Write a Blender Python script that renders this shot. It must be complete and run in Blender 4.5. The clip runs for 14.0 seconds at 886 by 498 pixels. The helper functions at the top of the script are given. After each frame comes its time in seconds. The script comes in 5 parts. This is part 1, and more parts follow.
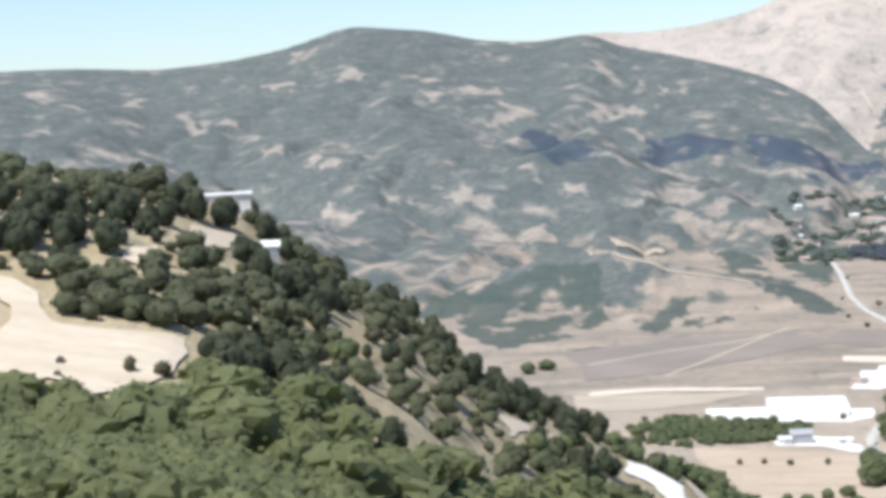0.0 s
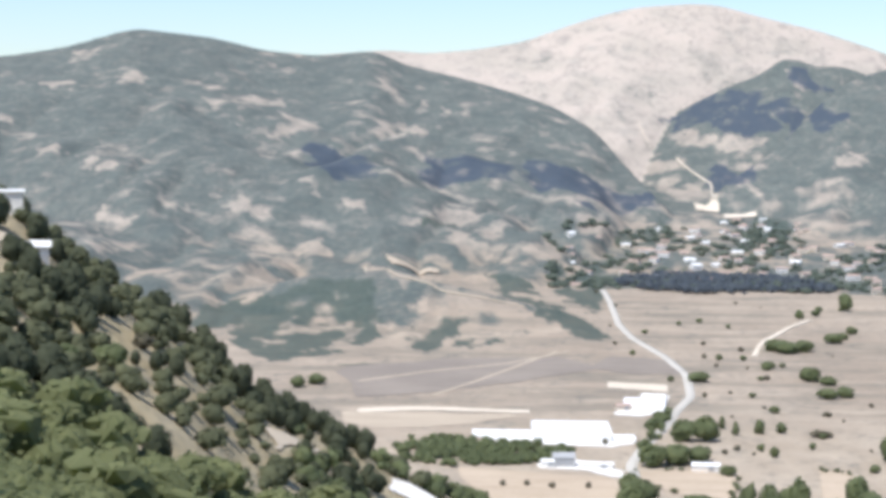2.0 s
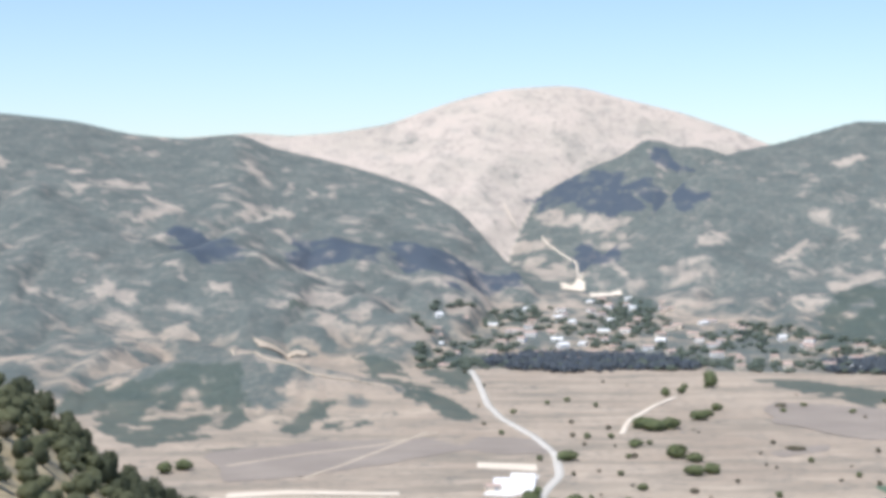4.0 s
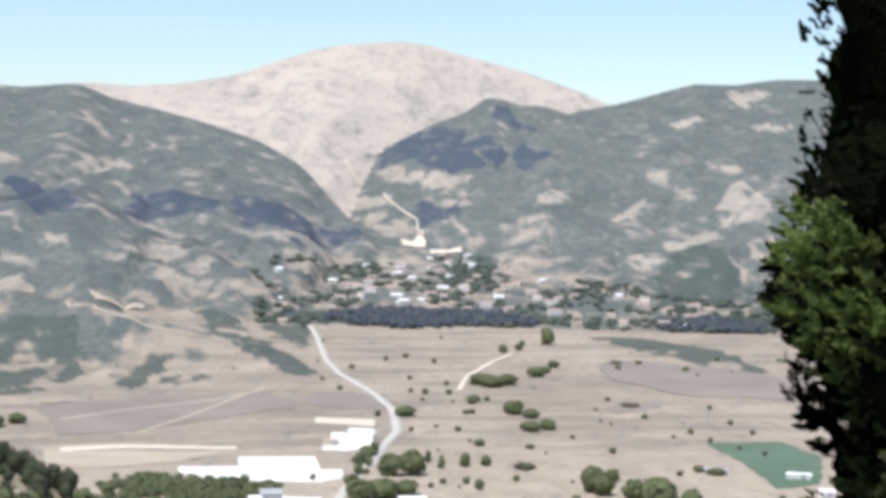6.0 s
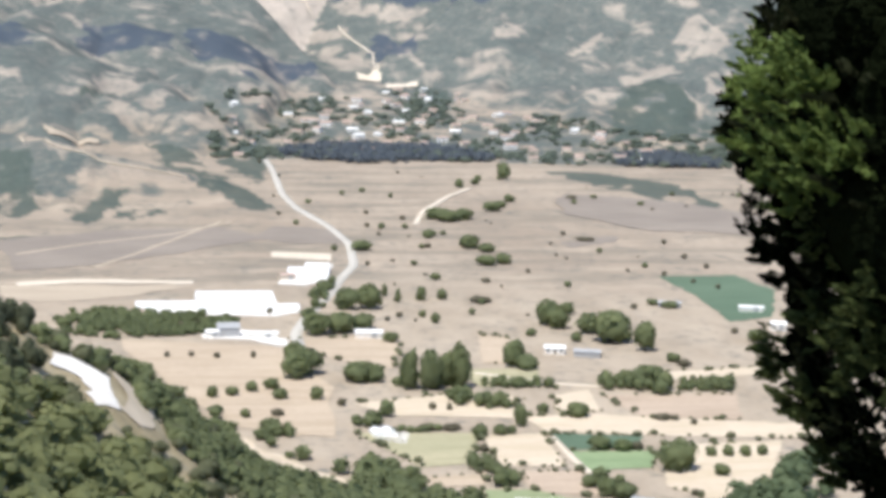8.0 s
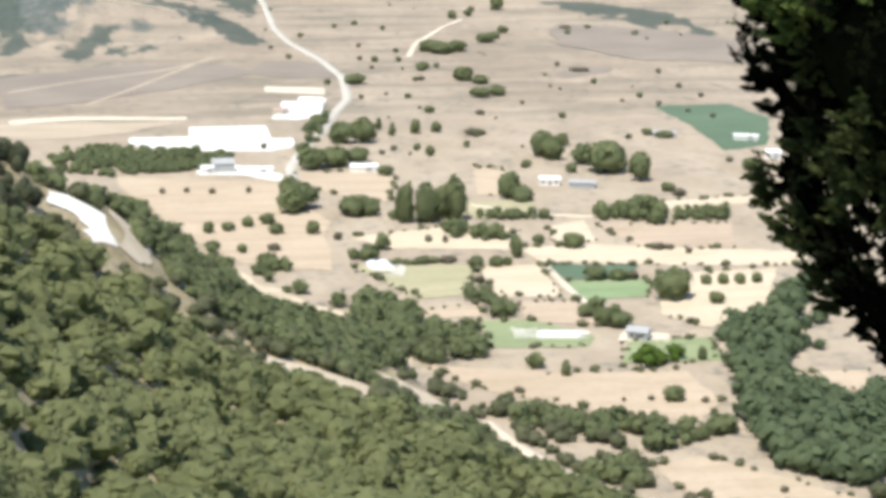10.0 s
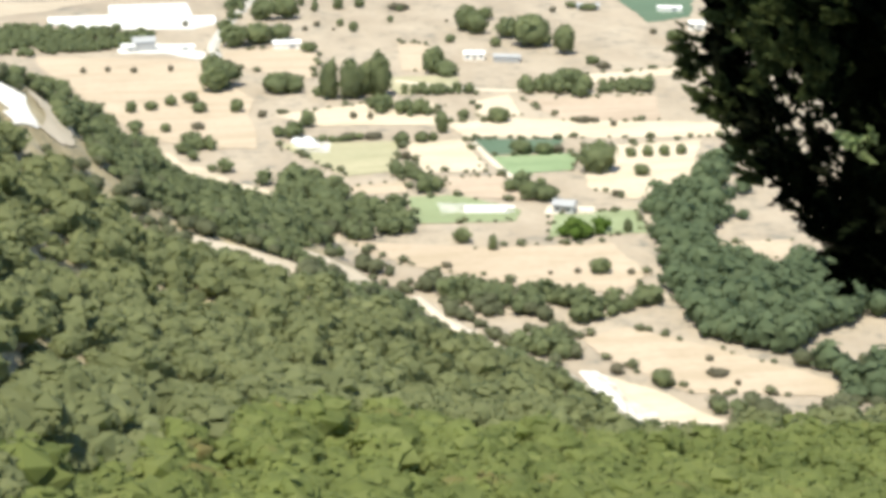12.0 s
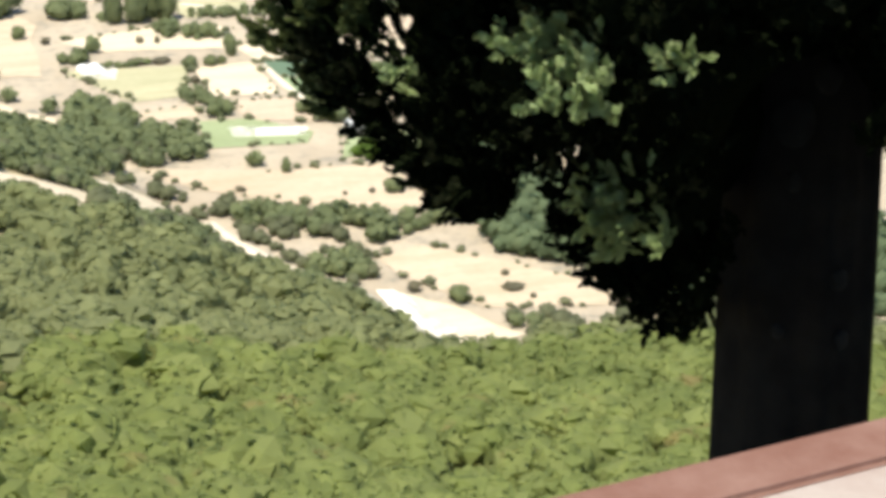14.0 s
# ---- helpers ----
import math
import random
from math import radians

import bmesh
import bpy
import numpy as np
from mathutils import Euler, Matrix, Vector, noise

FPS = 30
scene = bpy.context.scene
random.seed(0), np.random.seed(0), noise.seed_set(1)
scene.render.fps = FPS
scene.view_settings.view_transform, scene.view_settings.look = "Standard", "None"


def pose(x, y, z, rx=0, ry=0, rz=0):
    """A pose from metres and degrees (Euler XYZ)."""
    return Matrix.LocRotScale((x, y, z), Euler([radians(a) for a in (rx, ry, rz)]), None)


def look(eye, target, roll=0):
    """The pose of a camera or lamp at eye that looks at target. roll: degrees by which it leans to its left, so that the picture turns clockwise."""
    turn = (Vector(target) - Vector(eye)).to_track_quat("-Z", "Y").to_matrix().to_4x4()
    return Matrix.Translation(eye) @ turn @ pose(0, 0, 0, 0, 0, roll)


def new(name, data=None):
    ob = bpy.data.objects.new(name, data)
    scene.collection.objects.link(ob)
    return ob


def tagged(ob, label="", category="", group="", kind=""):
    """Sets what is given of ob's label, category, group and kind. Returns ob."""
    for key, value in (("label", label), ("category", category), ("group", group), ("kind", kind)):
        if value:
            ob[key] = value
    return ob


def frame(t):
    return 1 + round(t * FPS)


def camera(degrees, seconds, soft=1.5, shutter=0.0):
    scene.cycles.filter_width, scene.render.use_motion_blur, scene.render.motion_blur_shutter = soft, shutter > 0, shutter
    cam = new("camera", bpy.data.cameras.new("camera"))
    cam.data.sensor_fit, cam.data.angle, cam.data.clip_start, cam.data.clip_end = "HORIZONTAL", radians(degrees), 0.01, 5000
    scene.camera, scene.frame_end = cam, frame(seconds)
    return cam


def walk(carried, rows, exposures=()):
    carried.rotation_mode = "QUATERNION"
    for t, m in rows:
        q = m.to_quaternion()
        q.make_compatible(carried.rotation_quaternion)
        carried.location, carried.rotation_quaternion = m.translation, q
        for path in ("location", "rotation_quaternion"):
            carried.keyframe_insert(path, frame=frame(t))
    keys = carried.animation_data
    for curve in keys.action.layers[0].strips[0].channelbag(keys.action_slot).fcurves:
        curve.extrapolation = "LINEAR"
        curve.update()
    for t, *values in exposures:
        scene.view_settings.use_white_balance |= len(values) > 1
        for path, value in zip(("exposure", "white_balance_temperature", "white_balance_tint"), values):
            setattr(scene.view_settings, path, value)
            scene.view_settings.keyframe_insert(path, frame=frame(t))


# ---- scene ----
EYE = 190.0
# ---------------------------------------------------------------- camera
cam = camera(27.53, 14.0, soft=4.5)
walk(cam, [
    (0.0, pose(0.000, 0, EYE, 90, 0, 8.365) @ pose(0, 0, 0, -4.180) @ pose(0, 0, 0, 0, 0, -2.795)),
    (0.5, pose(0.000, 0, EYE, 90, 0, 3.449) @ pose(0, 0, 0, -5.927) @ pose(0, 0, 0, 0, 0, -2.862)),
    (1.0, pose(0.000, 0, EYE, 90, 0, 0.732) @ pose(0, 0, 0, -3.977) @ pose(0, 0, 0, 0, 0, -1.423)),
    (1.5, pose(0.000, 0, EYE, 90, 0, 1.034) @ pose(0, 0, 0, -5.202) @ pose(0, 0, 0, 0, 0, -0.213)),
    (2.0, pose(0.000, 0, EYE, 90, 0, 1.255) @ pose(0, 0, 0, -3.858) @ pose(0, 0, 0, 0, 0, 0.544)),
    (2.5, pose(0.000, 0, EYE, 90, 0, 0.423) @ pose(0, 0, 0, -2.204) @ pose(0, 0, 0, 0, 0, 0.227)),
    (3.0, pose(0.000, 0, EYE, 90, 0, -0.984) @ pose(0, 0, 0, -1.366) @ pose(0, 0, 0, 0, 0, -0.073)),
    (3.2, pose(0.000, 0, EYE, 90, 0, -1.425) @ pose(0, 0, 0, -1.224) @ pose(0, 0, 0, 0, 0, -0.078)),
    (5.5, pose(0.000, 0, EYE, 90, 0, -6.381) @ pose(0, 0, 0, -1.925) @ pose(0, 0, 0, 0, 0, 0.873)),
    (6.0, pose(0.000, 0, EYE, 90, 0, -7.988) @ pose(0, 0, 0, -2.608) @ pose(0, 0, 0, 0, 0, 1.104)),
    (6.5, pose(0.000, 0, EYE, 90, 0, -9.053) @ pose(0, 0, 0, -3.650) @ pose(0, 0, 0, 0, 0, 1.067)),
    (7.0, pose(0.000, 0, EYE, 90, 0, -9.533) @ pose(0, 0, 0, -4.958) @ pose(0, 0, 0, 0, 0, 1.879)),
    (7.5, pose(0.000, 0, EYE, 90, 0, -9.726) @ pose(0, 0, 0, -6.174) @ pose(0, 0, 0, 0, 0, 1.676)),
    (8.0, pose(0.000, 0, EYE, 90, 0, -9.490) @ pose(0, 0, 0, -7.817) @ pose(0, 0, 0, 0, 0, 1.211)),
    (10.3, pose(0.000, 0, EYE, 90, 0, -10.085) @ pose(0, 0, 0, -13.714) @ pose(0, 0, 0, 0, 0, 0.163)),
    (10.5, pose(0.000, 0, EYE, 90, 0, -10.716) @ pose(0, 0, 0, -14.069) @ pose(0, 0, 0, 0, 0, 0.299)),
    (11.0, pose(0.000, 0, EYE, 90, 0, -11.521) @ pose(0, 0, 0, -14.930) @ pose(0, 0, 0, 0, 0, 0.604)),
    (11.5, pose(0.000, 0, EYE, 90, 0, -12.062) @ pose(0, 0, 0, -15.857) @ pose(0, 0, 0, 0, 0, 0.352)),
    (12.0, pose(0.000, 0, EYE, 90, 0, -12.173) @ pose(0, 0, 0, -17.022) @ pose(0, 0, 0, 0, 0, 0.172)),
    (12.5, pose(0.000, 0, EYE, 90, 0, -11.930) @ pose(0, 0, 0, -18.193) @ pose(0, 0, 0, 0, 0, -0.370)),
    (13.0, pose(0.060, 0, EYE, 90, 0, -12.743) @ pose(0, 0, 0, -19.152) @ pose(0, 0, 0, 0, 0, -1.231)),
    (13.5, pose(0.250, 0, EYE, 90, 0, -14.630) @ pose(0, 0, 0, -19.490) @ pose(0, 0, 0, 0, 0, -1.522)),
    (14.0, pose(0.500, 0, EYE, 90, 0, -18.963) @ pose(0, 0, 0, -19.513) @ pose(0, 0, 0, 0, 0, 0.277)),
], exposures=[(0, 0.45, 6080, 10.5), (3, 0.45, 6080, 11.5), (6.5, 0.40, 6150, 11), (8, 0.47, 6330, 10), (10.5, 0.66, 6650, 6), (12.5, 0.84, 6900, 3), (14, 0.97, 7000, 4)])


# ---------------------------------------------------------------- daylight
SUN_BEARING, SUN_HEIGHT = 142.0, 63.0
world = bpy.data.worlds.new("sky")
scene.world = world
world.use_nodes = True
sky = world.node_tree.nodes.new("ShaderNodeTexSky")
sky.sky_type, sky.sun_disc = "NISHITA", False
sky.sun_elevation, sky.sun_rotation = radians(SUN_HEIGHT), radians(-SUN_BEARING)
sky.altitude, sky.air_density, sky.dust_density, sky.ozone_density = 900, 1.0, 0.9, 2.2
back = world.node_tree.nodes["Background"]
world.node_tree.links.new(sky.outputs[0], back.inputs[0])
back.inputs[1].default_value = 0.115
sun = new("sun", bpy.data.lights.new("sun", "SUN"))
sun.data.energy, sun.data.angle, sun.data.color = 4.2, radians(0.5), (1.0, 0.95, 0.87)
sb, sh = radians(SUN_BEARING), radians(SUN_HEIGHT)
sun.matrix_world = look((-math.sin(sb) * math.cos(sh) * 50, math.cos(sb) * math.cos(sh) * 50, math.sin(sh) * 50 + EYE), (0, 0, EYE))


# ---------------------------------------------------------------- materials
class Nodes:
    def __init__(self, name, rough_=0.9):
        self.mat = bpy.data.materials.new(name)
        self.mat.use_nodes = True
        self.t = self.mat.node_tree
        self.bsdf = self.t.nodes["Principled BSDF"]
        self.bsdf.inputs["Roughness"].default_value = rough_
        self.bsdf.inputs["Specular IOR Level"].default_value = 0.2

    def add(self, kind, **inputs):
        n = self.t.nodes.new("ShaderNode" + kind)
        for key, value in inputs.items():
            sock = n.inputs[key.replace("_", " ")]
            if isinstance(value, bpy.types.NodeSocket):
                self.t.links.new(value, sock)
            else:
                sock.default_value = value
        return n

    def link(self, a, b):
        self.t.links.new(a, b)

    def place(self, stretch=(1, 1, 1)):
        geo = self.add("NewGeometry")
        m = self.add("Mapping", Vector=geo.outputs["Position"])
        m.inputs["Scale"].default_value = stretch
        return m.outputs[0]

    def noise(self, where, scale, detail=4.0, rough_=0.55):
        return self.add("TexNoise", Vector=where, Scale=scale, Detail=detail, Roughness=rough_).outputs["Fac"]

    def ramp(self, fac, *stops):
        n = self.add("ValToRGB", Fac=fac)
        el = n.color_ramp.elements
        while len(el) < len(stops):
            el.new(0.5)
        for e, (pos, col) in zip(el, stops):
            e.position = pos
            e.color = (*col, 1) if not isinstance(col, (int, float)) else (col, col, col, 1)
        return n.outputs["Color"]

    def mix(self, fac, a, b, blend="MIX"):
        n = self.t.nodes.new("ShaderNodeMix")
        n.data_type, n.blend_type = "RGBA", blend
        for sock, v in ((n.inputs[0], fac), (n.inputs[6], a), (n.inputs[7], b)):
            if isinstance(v, bpy.types.NodeSocket):
                self.t.links.new(v, sock)
            elif isinstance(v, (int, float)):
                sock.default_value = v
            else:
                sock.default_value = (*v, 1)
        return n.outputs[2]

    def bump(self, height, strength=0.5, distance=0.3):
        b = self.add("Bump", Height=height)
        b.inputs["Strength"].default_value, b.inputs["Distance"].default_value = strength, distance
        self.link(b.outputs[0], self.bsdf.inputs["Normal"])

    def done(self, colour):
        if isinstance(colour, bpy.types.NodeSocket):
            self.link(colour, self.bsdf.inputs["Base Color"])
        else:
            self.bsdf.inputs["Base Color"].default_value = (*colour, 1)
        return self.mat


def earth(name, light, dark, speck, size=0.05, gloss=0.95):
    """Dry ground or stubble: broad blotches, fine grain and scattered specks."""
    n = Nodes(name, gloss)
    p = n.place()
    broad = n.noise(p, size * 0.25, 5)
    fine = n.noise(p, size * 6, 6, 0.7)
    c = n.mix(n.ramp(broad, (0.35, 0), (0.65, 1)), dark, light)
    rows_ = n.noise(n.place((0.25, 1.5, 1)), size * 1.6, 5, 0.65)
    c = n.mix(n.ramp(rows_, (0.46, 0), (0.66, 0.6)), c, speck)
    c = n.mix(n.ramp(fine, (0.45, 0), (0.75, 0.55)), c, speck)
    n.bump(fine, 0.4, 0.4)
    return n.done(c)


def leafy(name, dark, mid, light, grain=1.2, clump=0.12, through_light=0.5, tired=None):
    """Foliage: each clump of leaves has a tone of its own."""
    n = Nodes(name, 0.75)
    p = n.place()
    isl = n.add("NewGeometry").outputs["Random Per Island"]
    obj = n.add("ObjectInfo").outputs["Random"]
    c = n.mix(n.ramp(n.noise(p, clump, 3), (0.38, 0), (0.62, 1)), dark, mid)
    c = n.mix(n.ramp(isl, (0.30, 0), (1.0, 0.62)), c, light)
    c = n.mix(n.ramp(obj, (0.0, 0), (1.0, 0.35)), c, dark)
    c = n.mix(n.ramp(n.noise(p, clump * 0.2, 3), (0.42, 0), (0.64, 0.45)), c, dark)
    if tired:
        c = n.mix(n.ramp(n.noise(p, 0.1, 2), (0.64, 0), (0.72, 0.65)), c, tired)
    n.bump(n.noise(p, grain, 3), 0.5, 0.15)
    n.bsdf.inputs["Specular IOR Level"].default_value = 0.08
    if through_light:
        tr = n.add("BsdfTranslucent", Color=c)
        both = n.add("MixShader")
        both.inputs[0].default_value = through_light
        n.link(n.bsdf.outputs[0], both.inputs[1])
        n.link(tr.outputs[0], both.inputs[2])
        n.link(both.outputs[0], n.t.nodes["Material Output"].inputs["Surface"])
    return n.done(c)


def plain(name, colour, worn, gloss=0.7, size=1.5):
    n = Nodes(name, gloss)
    p = n.place()
    w = n.noise(p, size, 6, 0.65)
    n.bump(n.noise(p, size * 12, 4), 0.2, 0.01)
    return n.done(n.mix(n.ramp(w, (0.4, 0), (0.75, 0.8)), colour, worn))


def attribute(n, name):
    node = n.add("Attribute")
    node.attribute_name = name
    return node.outputs["Fac"]


def mountain_ground():
    """Dry soil in the valley; scrub broken by bare slopes above; painted shade bands; the far dome bare."""
    n = Nodes("dry_hill_ground", 0.95)
    n.bsdf.inputs["Specular IOR Level"].default_value = 0.05
    mid = n.noise(n.place((1, 0.6, 1.6)), 0.016, 6, 0.65)
    fine = n.noise(n.place(), 0.12, 6, 0.7)
    soil = n.mix(n.ramp(n.noise(n.place((1, 0.3, 1)), 0.008, 5), (0.35, 0), (0.65, 1)), (0.378, 0.302, 0.232), (0.480, 0.390, 0.302))
    soil = n.mix(n.ramp(n.noise(n.place((0.35, 1.6, 1)), 0.011, 5, 0.6), (0.46, 0), (0.60, 0.85)), soil, (0.275, 0.235, 0.185))
    soil = n.mix(n.ramp(n.noise(n.place((0.5, 1.3, 1)), 0.02, 4, 0.6), (0.54, 0), (0.66, 0.75)), soil, (0.56, 0.455, 0.35))
    soil = n.mix(n.ramp(fine, (0.45, 0), (0.8, 0.5)), soil, (0.30, 0.25, 0.18))
    hill = n.mix(n.ramp(n.noise(n.place(), 0.06, 5), (0.35, 0), (0.65, 1)), (0.46, 0.365, 0.215), (0.58, 0.475, 0.31))
    hill = n.mix(n.ramp(n.noise(n.place(), 0.5, 5, 0.7), (0.5, 0), (0.8, 0.7)), hill, (0.24, 0.22, 0.11))
    straw = n.mix(n.ramp(n.noise(n.place((1, 0.5, 1)), 0.03, 5), (0.35, 0), (0.65, 1)), (0.43, 0.348, 0.262), (0.53, 0.438, 0.338))
    straw = n.mix(n.ramp(n.noise(n.place(), 0.22, 5, 0.7), (0.5, 0), (0.8, 0.6)), straw, (0.37, 0.30, 0.215))
    soil = n.mix(attribute(n, "straw"), soil, straw)
    soil = n.mix(attribute(n, "hillside"), soil, hill)
    dome = n.mix(n.ramp(n.noise(n.place((1, 0.5, 2.5)), 0.006, 6, 0.6), (0.42, 0), (0.62, 1)), (0.56, 0.475, 0.405), (0.48, 0.42, 0.355))
    dome = n.mix(n.ramp(n.noise(n.place((1, 0.6, 3)), 0.016, 6, 0.65), (0.55, 0), (0.70, 0.6)), dome, (0.34, 0.33, 0.29))
    rocky = n.mix(n.ramp(mid, (0.35, 0), (0.65, 1)), (0.36, 0.31, 0.26), (0.47, 0.405, 0.335))
    soil = n.mix(attribute(n, "upland"), soil, rocky)
    soil = n.mix(attribute(n, "dome"), soil, dome)
    # scrub greyed and blued: distance haze is in these colours
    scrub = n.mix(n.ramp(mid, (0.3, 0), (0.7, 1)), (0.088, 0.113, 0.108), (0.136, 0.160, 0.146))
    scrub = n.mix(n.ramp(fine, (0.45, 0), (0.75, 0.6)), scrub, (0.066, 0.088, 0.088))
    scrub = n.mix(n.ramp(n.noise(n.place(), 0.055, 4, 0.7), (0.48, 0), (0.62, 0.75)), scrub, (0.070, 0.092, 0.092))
    # navy of the shaded slopes, put into the ground colour
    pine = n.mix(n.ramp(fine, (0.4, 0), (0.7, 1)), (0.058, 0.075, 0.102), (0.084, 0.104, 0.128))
    n.bump(n.noise(n.place(), 0.05, 8, 0.7), 0.6, 6)
    def broken(share, spread_):
        # thins out and breaks up at its edges
        loose = n.mix(0.55, n.noise(n.place((1, 0.7, 1.5)), 0.03, 7, 0.75), fine)
        sway = n.mix(spread_, share, n.ramp(loose, (0.36, 0), (0.64, 1)))
        return n.ramp(sway, (0.22, 0.06), (0.78, 0.92))

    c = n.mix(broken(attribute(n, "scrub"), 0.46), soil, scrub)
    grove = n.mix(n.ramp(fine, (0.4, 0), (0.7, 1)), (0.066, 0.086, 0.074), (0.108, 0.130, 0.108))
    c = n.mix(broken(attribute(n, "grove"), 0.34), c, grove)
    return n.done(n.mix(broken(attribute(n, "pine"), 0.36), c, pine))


GROUND = mountain_ground()

STUBBLE = earth("dry_stubble", (0.51, 0.415, 0.315), (0.45, 0.36, 0.27), (0.35, 0.28, 0.19))
CREAM = earth("pale_cut_stubble", (0.63, 0.535, 0.415), (0.55, 0.46, 0.35), (0.46, 0.38, 0.26))
SOIL = earth("ploughed_dry_soil", (0.50, 0.40, 0.31), (0.42, 0.33, 0.25), (0.33, 0.26, 0.19))
OLIVE = earth("fallow_grass", (0.44, 0.39, 0.26), (0.35, 0.33, 0.21), (0.27, 0.27, 0.16))
DUN = earth("worn_pasture", (0.30, 0.257, 0.215), (0.24, 0.205, 0.175), (0.20, 0.172, 0.14))
FADED = earth("faded_pasture", (0.49, 0.41, 0.315), (0.43, 0.36, 0.275), (0.35, 0.29, 0.22))
CROP = earth("green_crop", (0.13, 0.185, 0.125), (0.10, 0.15, 0.10), (0.08, 0.12, 0.075))
PALEGREEN = earth("pale_green_crop", (0.27, 0.34, 0.19), (0.21, 0.28, 0.15), (0.16, 0.22, 0.11))
GRASS = earth("watered_grass", (0.29, 0.33, 0.19), (0.24, 0.28, 0.155), (0.20, 0.23, 0.12))
GRAVEL = earth("white_gravel", (0.82, 0.80, 0.76), (0.74, 0.71, 0.66), (0.62, 0.58, 0.52))
PALE = earth("pale_dirt", (0.72, 0.64, 0.53), (0.62, 0.54, 0.43), (0.52, 0.44, 0.34))
CHALK = earth("white_chalk", (0.86, 0.83, 0.78), (0.78, 0.74, 0.68), (0.66, 0.60, 0.52))
ASPHALT = earth("sun_bleached_road", (0.56, 0.53, 0.47), (0.49, 0.46, 0.405), (0.41, 0.385, 0.34))
LEAF = leafy("broad_leaves", (0.180, 0.212, 0.115), (0.245, 0.282, 0.143), (0.310, 0.342, 0.175), through_light=0.58)
LIGHT = leafy("young_leaves", (0.09, 0.15, 0.03), (0.14, 0.21, 0.05), (0.19, 0.26, 0.07))
PINE = leafy("pine_needles", (0.095, 0.108, 0.070), (0.130, 0.145, 0.092), (0.165, 0.180, 0.112))
HOLM = leafy("holm_oak_leaves", (0.135, 0.147, 0.088), (0.188, 0.202, 0.120), (0.240, 0.252, 0.150))
# garden greens paled and greyed to carry distance haze
GARDEN = leafy("hazy_garden_leaves", (0.205, 0.245, 0.200), (0.255, 0.295, 0.235), (0.300, 0.338, 0.270), through_light=0.6)
RIVER = leafy("streamside_leaves", (0.140, 0.185, 0.106), (0.188, 0.240, 0.134), (0.240, 0.290, 0.164), through_light=0.58)
OAK = leafy("oak_scrub", (0.215, 0.238, 0.116), (0.300, 0.325, 0.160), (0.370, 0.388, 0.200), clump=0.15, through_light=0.6)
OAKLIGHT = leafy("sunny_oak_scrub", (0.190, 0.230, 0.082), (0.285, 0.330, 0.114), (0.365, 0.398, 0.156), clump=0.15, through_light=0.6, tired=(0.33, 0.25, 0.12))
# pines lightened and blued, so the colour carries distance haze
HAZEPINE = leafy("hazy_distant_pines", (0.150, 0.175, 0.205), (0.185, 0.212, 0.232), (0.220, 0.246, 0.250), through_light=0.6)
TRUNKWOOD = plain("grey_bark", (0.10, 0.08, 0.06), (0.17, 0.14, 0.11), 0.9, 3)
BUSH = leafy("dry_bush", (0.15, 0.14, 0.10), (0.20, 0.185, 0.125), (0.26, 0.235, 0.16))
MARGIN = leafy("dusty_hedge_leaves", (0.170, 0.185, 0.110), (0.225, 0.240, 0.140), (0.280, 0.290, 0.170))
# the trunk's shade is put into the bark's near-black colour
BARK = plain("cypress_shaded_bark", (0.012, 0.011, 0.010), (0.024, 0.022, 0.019), 1.0, 9)
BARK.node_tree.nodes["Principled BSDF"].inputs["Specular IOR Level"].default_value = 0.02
# the crown's shade is painted in: near-black scales all over
SHADEDCYPRESS = leafy("cypress_shaded_scales", (0.003, 0.004, 0.002), (0.005, 0.007, 0.003), (0.009, 0.013, 0.006), 30, 2, 0.0)
SHADEDCYPRESS.node_tree.nodes["Principled BSDF"].inputs["Specular IOR Level"].default_value = 0.0
# lit copies of the crown's scales, with sunlight put into the colour
CYPRESSLIT = leafy("cypress_lit_scales", (0.095, 0.140, 0.038), (0.19, 0.26, 0.072), (0.30, 0.375, 0.125), 30, 4)
CYPRESSDULL = leafy("cypress_dim_lit_scales", (0.012, 0.015, 0.007), (0.024, 0.029, 0.013), (0.050, 0.055, 0.025), 30, 4)
CYPRESSHALFLIT = leafy("cypress_half_lit_scales", (0.045, 0.060, 0.020), (0.09, 0.115, 0.04), (0.16, 0.19, 0.075), 30, 4)
# real lichen, its grey darkened with the trunk's shade
LICHEN = plain("shaded_grey_lichen", (0.017, 0.017, 0.016), (0.008, 0.007, 0.006), 1.0, 20)
# palest of the lit copies
CYPRESSPALELIT = leafy("cypress_pale_lit_sprigs", (0.24, 0.32, 0.13), (0.34, 0.42, 0.20), (0.44, 0.50, 0.29), 30, 4)
WHITEWALL = plain("whitewash", (0.80, 0.78, 0.74), (0.66, 0.63, 0.57), 0.85, 0.4)
PLASTER = plain("cream_plaster", (0.66, 0.58, 0.47), (0.55, 0.47, 0.37), 0.9, 0.4)
TILE = plain("faded_roof_tile", (0.42, 0.31, 0.26), (0.50, 0.40, 0.34), 0.9, 0.6)
TIN = plain("white_sheet_metal", (0.82, 0.82, 0.80), (0.70, 0.69, 0.66), 0.5, 0.3)
FILM = plain("white_plastic_film", (0.88, 0.88, 0.87), (0.80, 0.80, 0.78), 0.35, 0.2)
DARKGLASS = plain("dark_window", (0.05, 0.06, 0.07), (0.09, 0.10, 0.11), 0.2, 1)
STEEL = plain("grey_steel", (0.40, 0.41, 0.42), (0.30, 0.29, 0.28), 0.5, 2)
RUST = plain("red_brown_paint", (0.16, 0.078, 0.060), (0.25, 0.150, 0.125), 0.75, 14)
